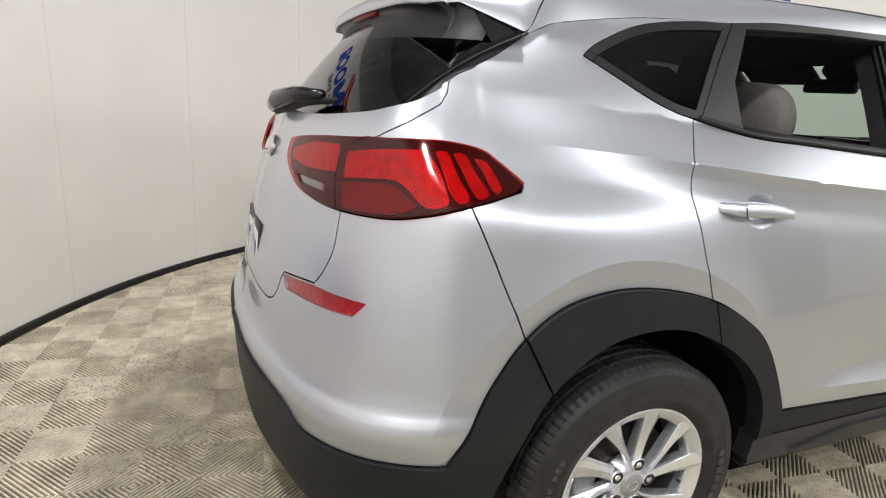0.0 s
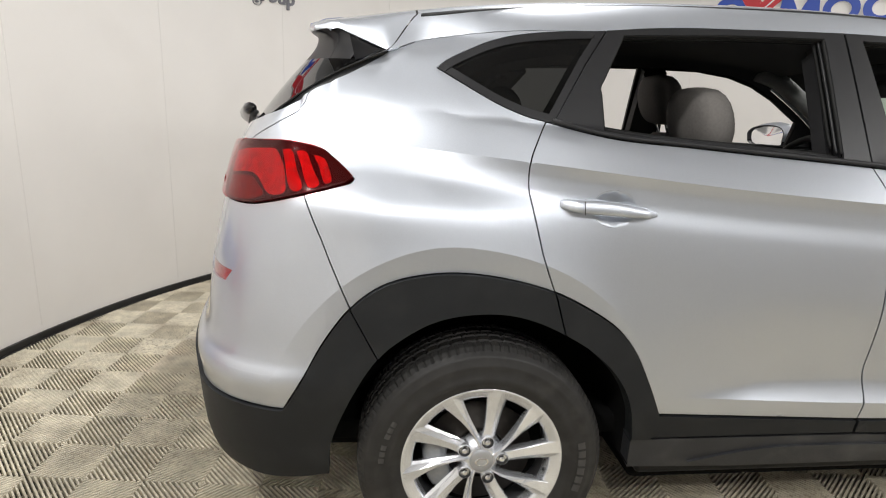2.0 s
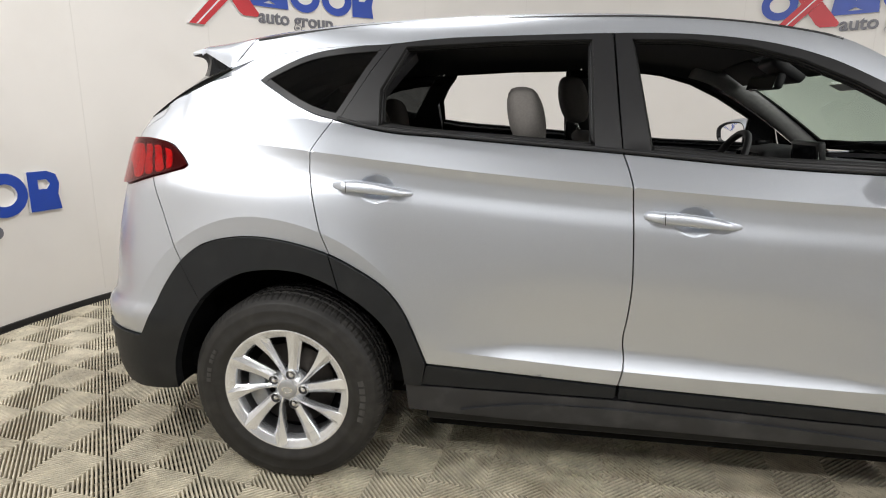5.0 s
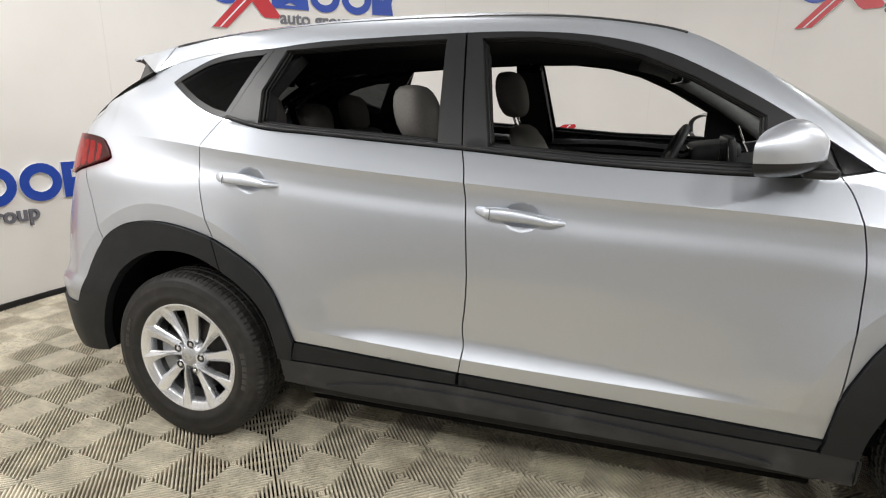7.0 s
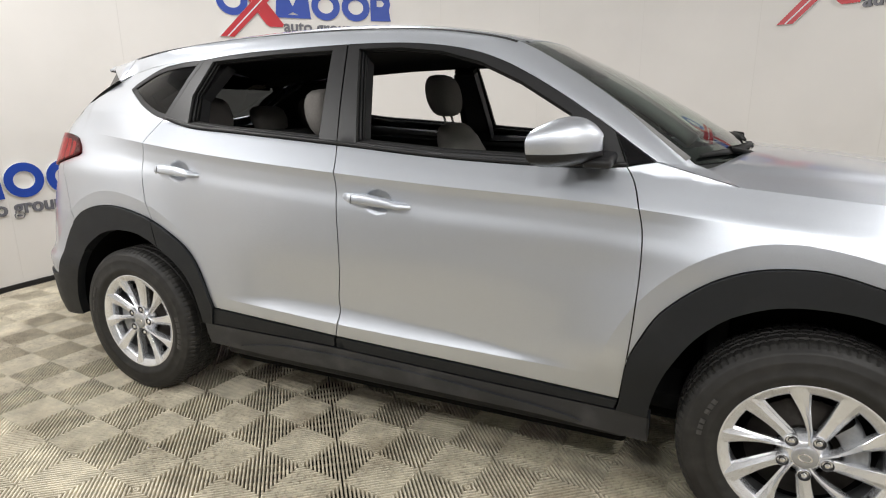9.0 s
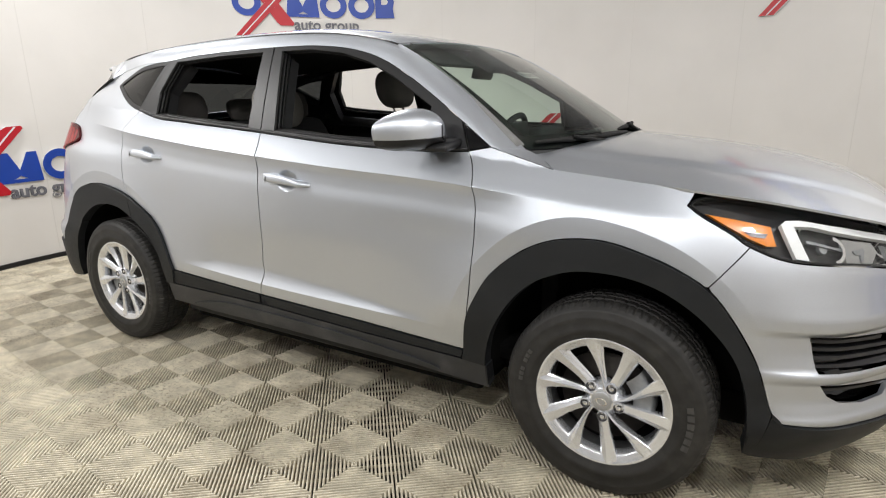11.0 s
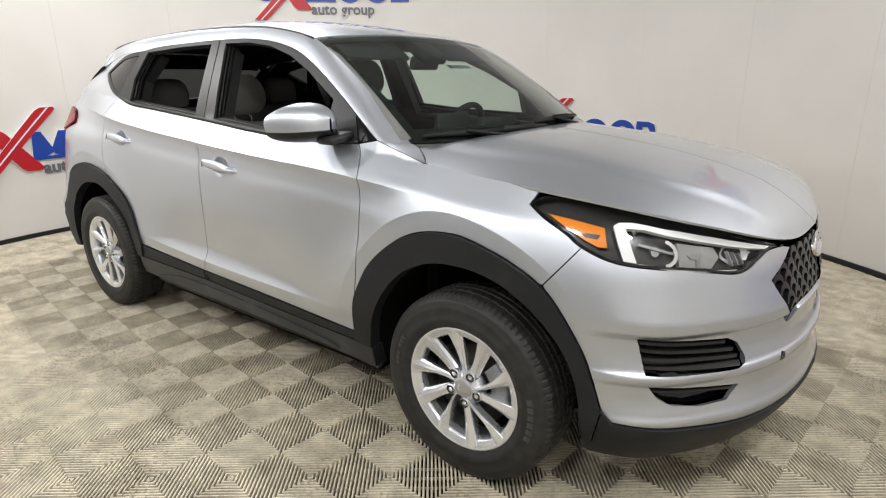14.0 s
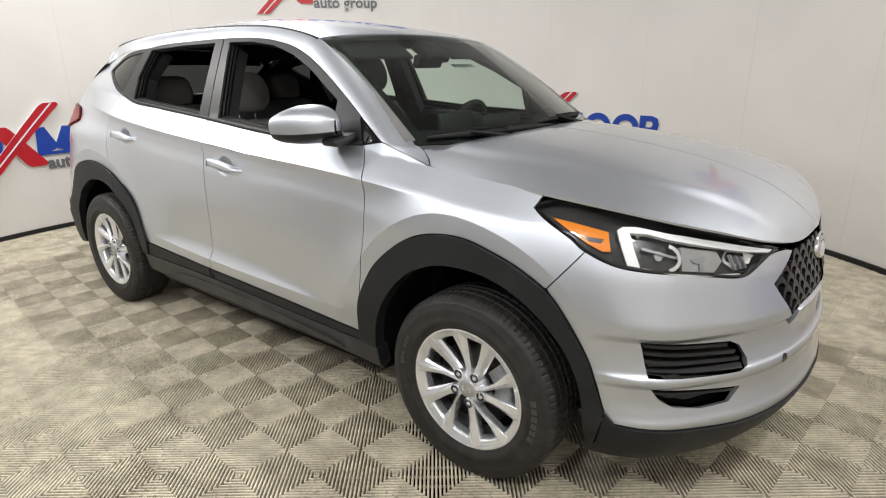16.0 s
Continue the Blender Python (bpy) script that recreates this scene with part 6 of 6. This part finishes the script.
# rear wiper, its cover and the plate
rw = part("rear_wiper", tube_mesh("rear_wiper", [(-0.752, 0.045, 1.205), (-0.762, 0.02, 1.212), (-0.762, -0.06, 1.228), (-0.732, -0.18, 1.246), (-0.690, -0.33, 1.252)], [0.018, 0.028, 0.030, 0.023, 0.012], 10), GLOSS, car, "black rear wiper arm with a thick cover")
part("wiper_blade", tube_mesh("wiper_blade", [(-0.765, -0.02, 1.190), (-0.742, -0.10, 1.206), (-0.712, -0.22, 1.228), (-0.668, -0.385, 1.240)], [0.008, 0.011, 0.011, 0.007], 6), RUBBER, rw)
xb = body(-1.26, 0.79)[0]
plate = part("licence_plate", box_bm(0.006, 0.27, 0.115, 0.002, pose(xb - 0.008, 0, 0.79, 0, 5, 0)), PAPER, car, "pale plate in a dark frame")
part("plate_frame", box_bm(0.012, 0.335, 0.178, 0.004, pose(xb - 0.003, 0, 0.79, 0, 5, 0)), TRIM, plate, "dark plate frame")
for dy in (-0.10, -0.05, 0.0, 0.05, 0.10):
    part("plate_bar", box_bm(0.002, 0.03, 0.06, 0.0, pose(xb - 0.0118, dy, 0.787, 0, 5, 0)), BLUE, plate)
part("stop_lamp", box_bm(0.02, 0.26, 0.03, 0.006, pose(-0.49, 0, 1.492, 0, 10, 0)), RED_DEEP, car, "red high stop lamp under the spoiler")
for sgn in (1, -1):
    part("rocker_step", box_bm(1.7, 0.05, 0.05, 0.012, pose(1.33, -0.80 * sgn, 0.262)), CLADDING, car, "dark lower sill edge")

# ---- wheels ----
WHEEL_Z = 0.333


def tyre_mesh():
    prof = [(0.215, 0.088), (0.232, 0.102), (0.26, 0.110), (0.29, 0.112), (0.318, 0.106), (0.338, 0.094), (0.3475, 0.080), (0.349, 0.072), (0.3495, 0.054),
            (0.343, 0.052), (0.343, 0.045), (0.3505, 0.043), (0.351, 0.020), (0.344, 0.018), (0.344, 0.010), (0.351, 0.008),
            (0.351, -0.008), (0.344, -0.010), (0.344, -0.018), (0.351, -0.020), (0.3505, -0.043), (0.343, -0.045), (0.343, -0.052),
            (0.3495, -0.054), (0.349, -0.072), (0.3475, -0.080), (0.338, -0.094), (0.327, -0.1015), (0.325, -0.1045), (0.318, -0.106), (0.30, -0.1115), (0.297, -0.1125), (0.29, -0.1125),
            (0.262, -0.111), (0.259, -0.113), (0.245, -0.110), (0.236, -0.104), (0.226, -0.100), (0.216, -0.096)]
    n = 360
    rows = []
    for r, y in prof:
        row = []
        for k in range(n):
            a = 2 * math.pi * k / n
            rr = r if r < 0.29 else 0.29 + (r - 0.29) * 0.86
            if r > 0.336 and 0.05 < abs(y) < 0.1 and k % 4 == 0:
                rr -= 0.0035
            if r > 0.35 and abs(y) < 0.05 and k % 6 == (1 if y > 0 else 4):
                rr -= 0.004
            x, z = rr * math.cos(a), rr * math.sin(a)
            row.append((x, y, max(z, -WHEEL_Z + 0.001)))
        rows.append(row)
    me = grid_mesh("tyre", rows, closed=True)
    me.polygons.foreach_set("use_smooth", [not (min(math.hypot(me.vertices[v].co.x, me.vertices[v].co.z) for v in p.vertices) > 0.325) for p in me.polygons])
    return me


def barrel_mesh():
    prof = [(0.1885, -0.050), (0.1890, -0.072), (0.1915, -0.0835), (0.196, -0.0885), (0.205, -0.0915), (0.2125, -0.0955), (0.219, -0.0995), (0.2245, -0.099), (0.2255, -0.096), (0.222, -0.092), (0.22, -0.088)]
    return lathe_mesh("wheel", prof, 96)


def spoke_mesh(stations):
    """One blade from (radius, lean in degrees, half width, depth of its face): a flat face with a
    bright bevelled flank on one side and steep flanks down to the rim's inside."""
    rows = []
    for r, lean, h, y in stations:
        c, s = math.cos(radians(lean)), math.sin(radians(lean))
        k = min(1.0, (r - 0.02) / 0.06)
        sec = [(-h * 0.80, y + 0.036), (-h - 0.0055 * k, y + 0.013), (-h, y + 0.0080 * k), (-h * 0.93, y + 0.0062 * k), (-h * 0.28, y - 0.0008 * k), (h * 0.90, y + 0.0026 * k), (h, y + 0.0046 * k), (h + 0.001, y + 0.012), (h * 0.75, y + 0.036)]
        rows.append([(r * c - t * s, yy, r * s + t * c) for t, yy in sec])
    me = grid_mesh("spoke", rows, smooth_faces=False)
    b = bmesh.new()
    b.from_mesh(me)
    bmesh.ops.recalc_face_normals(b, faces=b.faces)
    f = max(b.faces, key=lambda q: -q.calc_center_median().y)
    if f.normal.y > 0:
        bmesh.ops.reverse_faces(b, faces=b.faces)
    b.to_mesh(me)
    b.free()
    return me


tyre_data, barrel_data = tyre_mesh(), barrel_mesh()
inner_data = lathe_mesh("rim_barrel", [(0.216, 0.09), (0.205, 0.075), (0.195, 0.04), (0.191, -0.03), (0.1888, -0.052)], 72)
# broad blades that carry the nuts, and between them blades that run out to a point at the hub
spoke_data = [spoke_mesh([(0.030, 0.0, 0.0120, -0.080), (0.048, 0.5, 0.0150, -0.0805), (0.070, 1.5, 0.0158, -0.080), (0.100, 3.0, 0.0160, -0.081), (0.135, 4.5, 0.0182, -0.084), (0.170, 5.5, 0.0222, -0.089), (0.200, 6.0, 0.0268, -0.0945), (0.2195, 6.0, 0.0292, -0.0990)]),
              spoke_mesh([(0.030, 20.0, 0.0030, -0.0845), (0.050, 25.0, 0.0034, -0.0885), (0.080, 31.0, 0.0046, -0.0895), (0.110, 35.5, 0.0070, -0.0890), (0.140, 38.5, 0.0112, -0.0890), (0.170, 40.5, 0.0180, -0.0910), (0.200, 41.8, 0.0255, -0.0950), (0.2195, 42.0, 0.0292, -0.0990)])]
hub_data = lathe_mesh("hub", [(0.070, -0.030), (0.064, -0.050), (0.055, -0.066), (0.044, -0.077), (0.035, -0.0845), (0.033, -0.0840), (0.0, -0.0840)], 48)
cap_data = lathe_mesh("hub_cap", [(0.0335, -0.080), (0.0330, -0.0885), (0.031, -0.0902), (0.02, -0.0915), (0.0, -0.092)], 40)
mark_data = lathe_mesh("cap_emblem", [(0.018, -0.0905), (0.0175, -0.0928), (0.0135, -0.0931), (0.013, -0.0915)], 32)
pocket_data = lathe_mesh("nut_pocket", [(0.0165, -0.0868), (0.0150, -0.0872), (0.0135, -0.074), (0.0, -0.074)], 20)
boss_data = lathe_mesh("nut_boss", [(0.0195, -0.050), (0.0190, -0.080), (0.0178, -0.0858), (0.0162, -0.0868)], 20)
nut_data = lathe_mesh("wheel_nut", [(0.0095, -0.074), (0.0095, -0.0845), (0.0075, -0.0885), (0.0, -0.0895)], 6)
disc_data = lathe_mesh("brake_disc", [(0.075, -0.050), (0.076, -0.036), (0.152, -0.034), (0.152, -0.012), (0.06, -0.012)], 64)
back_data = lathe_mesh("wheel_back", [(0.195, 0.012), (0.15, 0.006), (0.0, 0.006)], 40)
caliper_data = lathe_mesh("brake_caliper", [(0.094, 0.01), (0.094, -0.052), (0.10, -0.060), (0.150, -0.060), (0.160, -0.05), (0.162, 0.01)], 12, radians(-26), radians(26))
valve_data = tube_mesh("valve", [(0.196, -0.050, 0.0), (0.186, -0.075, 0.0)], 0.0035, 6)
bar_pieces = [(radians(a0), radians(da), r0, r1) for a0, da, r0, r1 in [(-18, 4.2, 0.267, 0.288), (-12.5, 4.2, 0.267, 0.288), (-7, 4.2, 0.267, 0.288), (-1.5, 4.2, 0.267, 0.288), (4, 4.2, 0.267, 0.288), (9.5, 4.2, 0.267, 0.288), (150, 3, 0.27, 0.285), (154, 3, 0.27, 0.285), (158, 3, 0.27, 0.285), (165, 3, 0.27, 0.285), (169, 3, 0.27, 0.285), (173, 3, 0.27, 0.285)]]


def bar_mesh(a0, da, r0, r1):
    rows = []
    for r, y in ((r0, -0.1115), (r0 + 0.0015, -0.1142), (r1 - 0.0015, -0.1140), (r1, -0.1115)):
        rows.append([(r * math.cos(a0 + da * k / 4), y, r * math.sin(a0 + da * k / 4)) for k in range(5)])
    return grid_mesh("sidewall_mark", rows)


bar_data = [bar_mesh(*p) for p in bar_pieces]


def wheel(m, spin, front):
    rim = part("wheel", barrel_data, ALLOY, car, "silver ten-blade alloy wheel")
    rim.matrix_basis = m
    turn = pose(0, 0, 0, 0, spin, 0)

    def sub(name, data, mat, place=None, label=""):
        ob = part(name, data, mat, rim, label)
        if place is not None:
            ob.matrix_basis = place
        return ob
    sub("tyre", tyre_data, TYRE, None, "worn black rubber tyre")
    sub("hub", hub_data, ALLOY, turn)
    sub("hub_cap", cap_data, CAPGREY, turn, "grey hub cap")
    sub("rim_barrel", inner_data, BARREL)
    sub("cap_emblem", mark_data, CHROME, turn @ Matrix.Diagonal((1.1, 1, 0.72, 1)))
    for k in range(5):
        a = spin + 72 * k
        sub("spoke", spoke_data[0], ALLOY, pose(0, 0, 0, 0, a, 0))
        sub("spoke", spoke_data[1], ALLOY, pose(0, 0, 0, 0, a, 0))
        at = pose(0, 0, 0, 0, a, 0) @ Matrix.Translation((0.0575, 0, 0))
        sub("nut_boss", boss_data, ALLOY, at)
        sub("nut_pocket", pocket_data, LAMPDARK, at)
        sub("wheel_nut", nut_data, CHROME, at, "chrome wheel nut")
    sub("brake_disc", disc_data, STEEL, None, "worn steel brake disc, darkened behind the spokes")
    sub("brake_caliper", caliper_data, CASTING, pose(0, 0, 0, 0, -20 if front else 170, 0), "grey cast brake caliper")
    # near-black disc added for the dark seen between the spokes
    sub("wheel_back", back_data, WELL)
    sub("valve", valve_data, RUBBER, pose(0, 0, 0, 0, spin + 16, 0))
    for d in bar_data:
        sub("sidewall_mark", d, TYREMARK)
    return rim


for cx, spin, front in ((0.0, -3, False), (2.67, 13, True)):
    wheel(pose(cx, -0.793, WHEEL_Z), spin, front)
    wheel(pose(cx, 0.793, WHEEL_Z, 0, 0, 180), spin, front)
for cx in (0.0, 2.67):
    part("axle", tube_mesh("axle", [(cx, -0.79, 0.333), (cx, 0.79, 0.333)], 0.04, 10), WELL, car, "dark axle between the wheels")

lay_tiles()
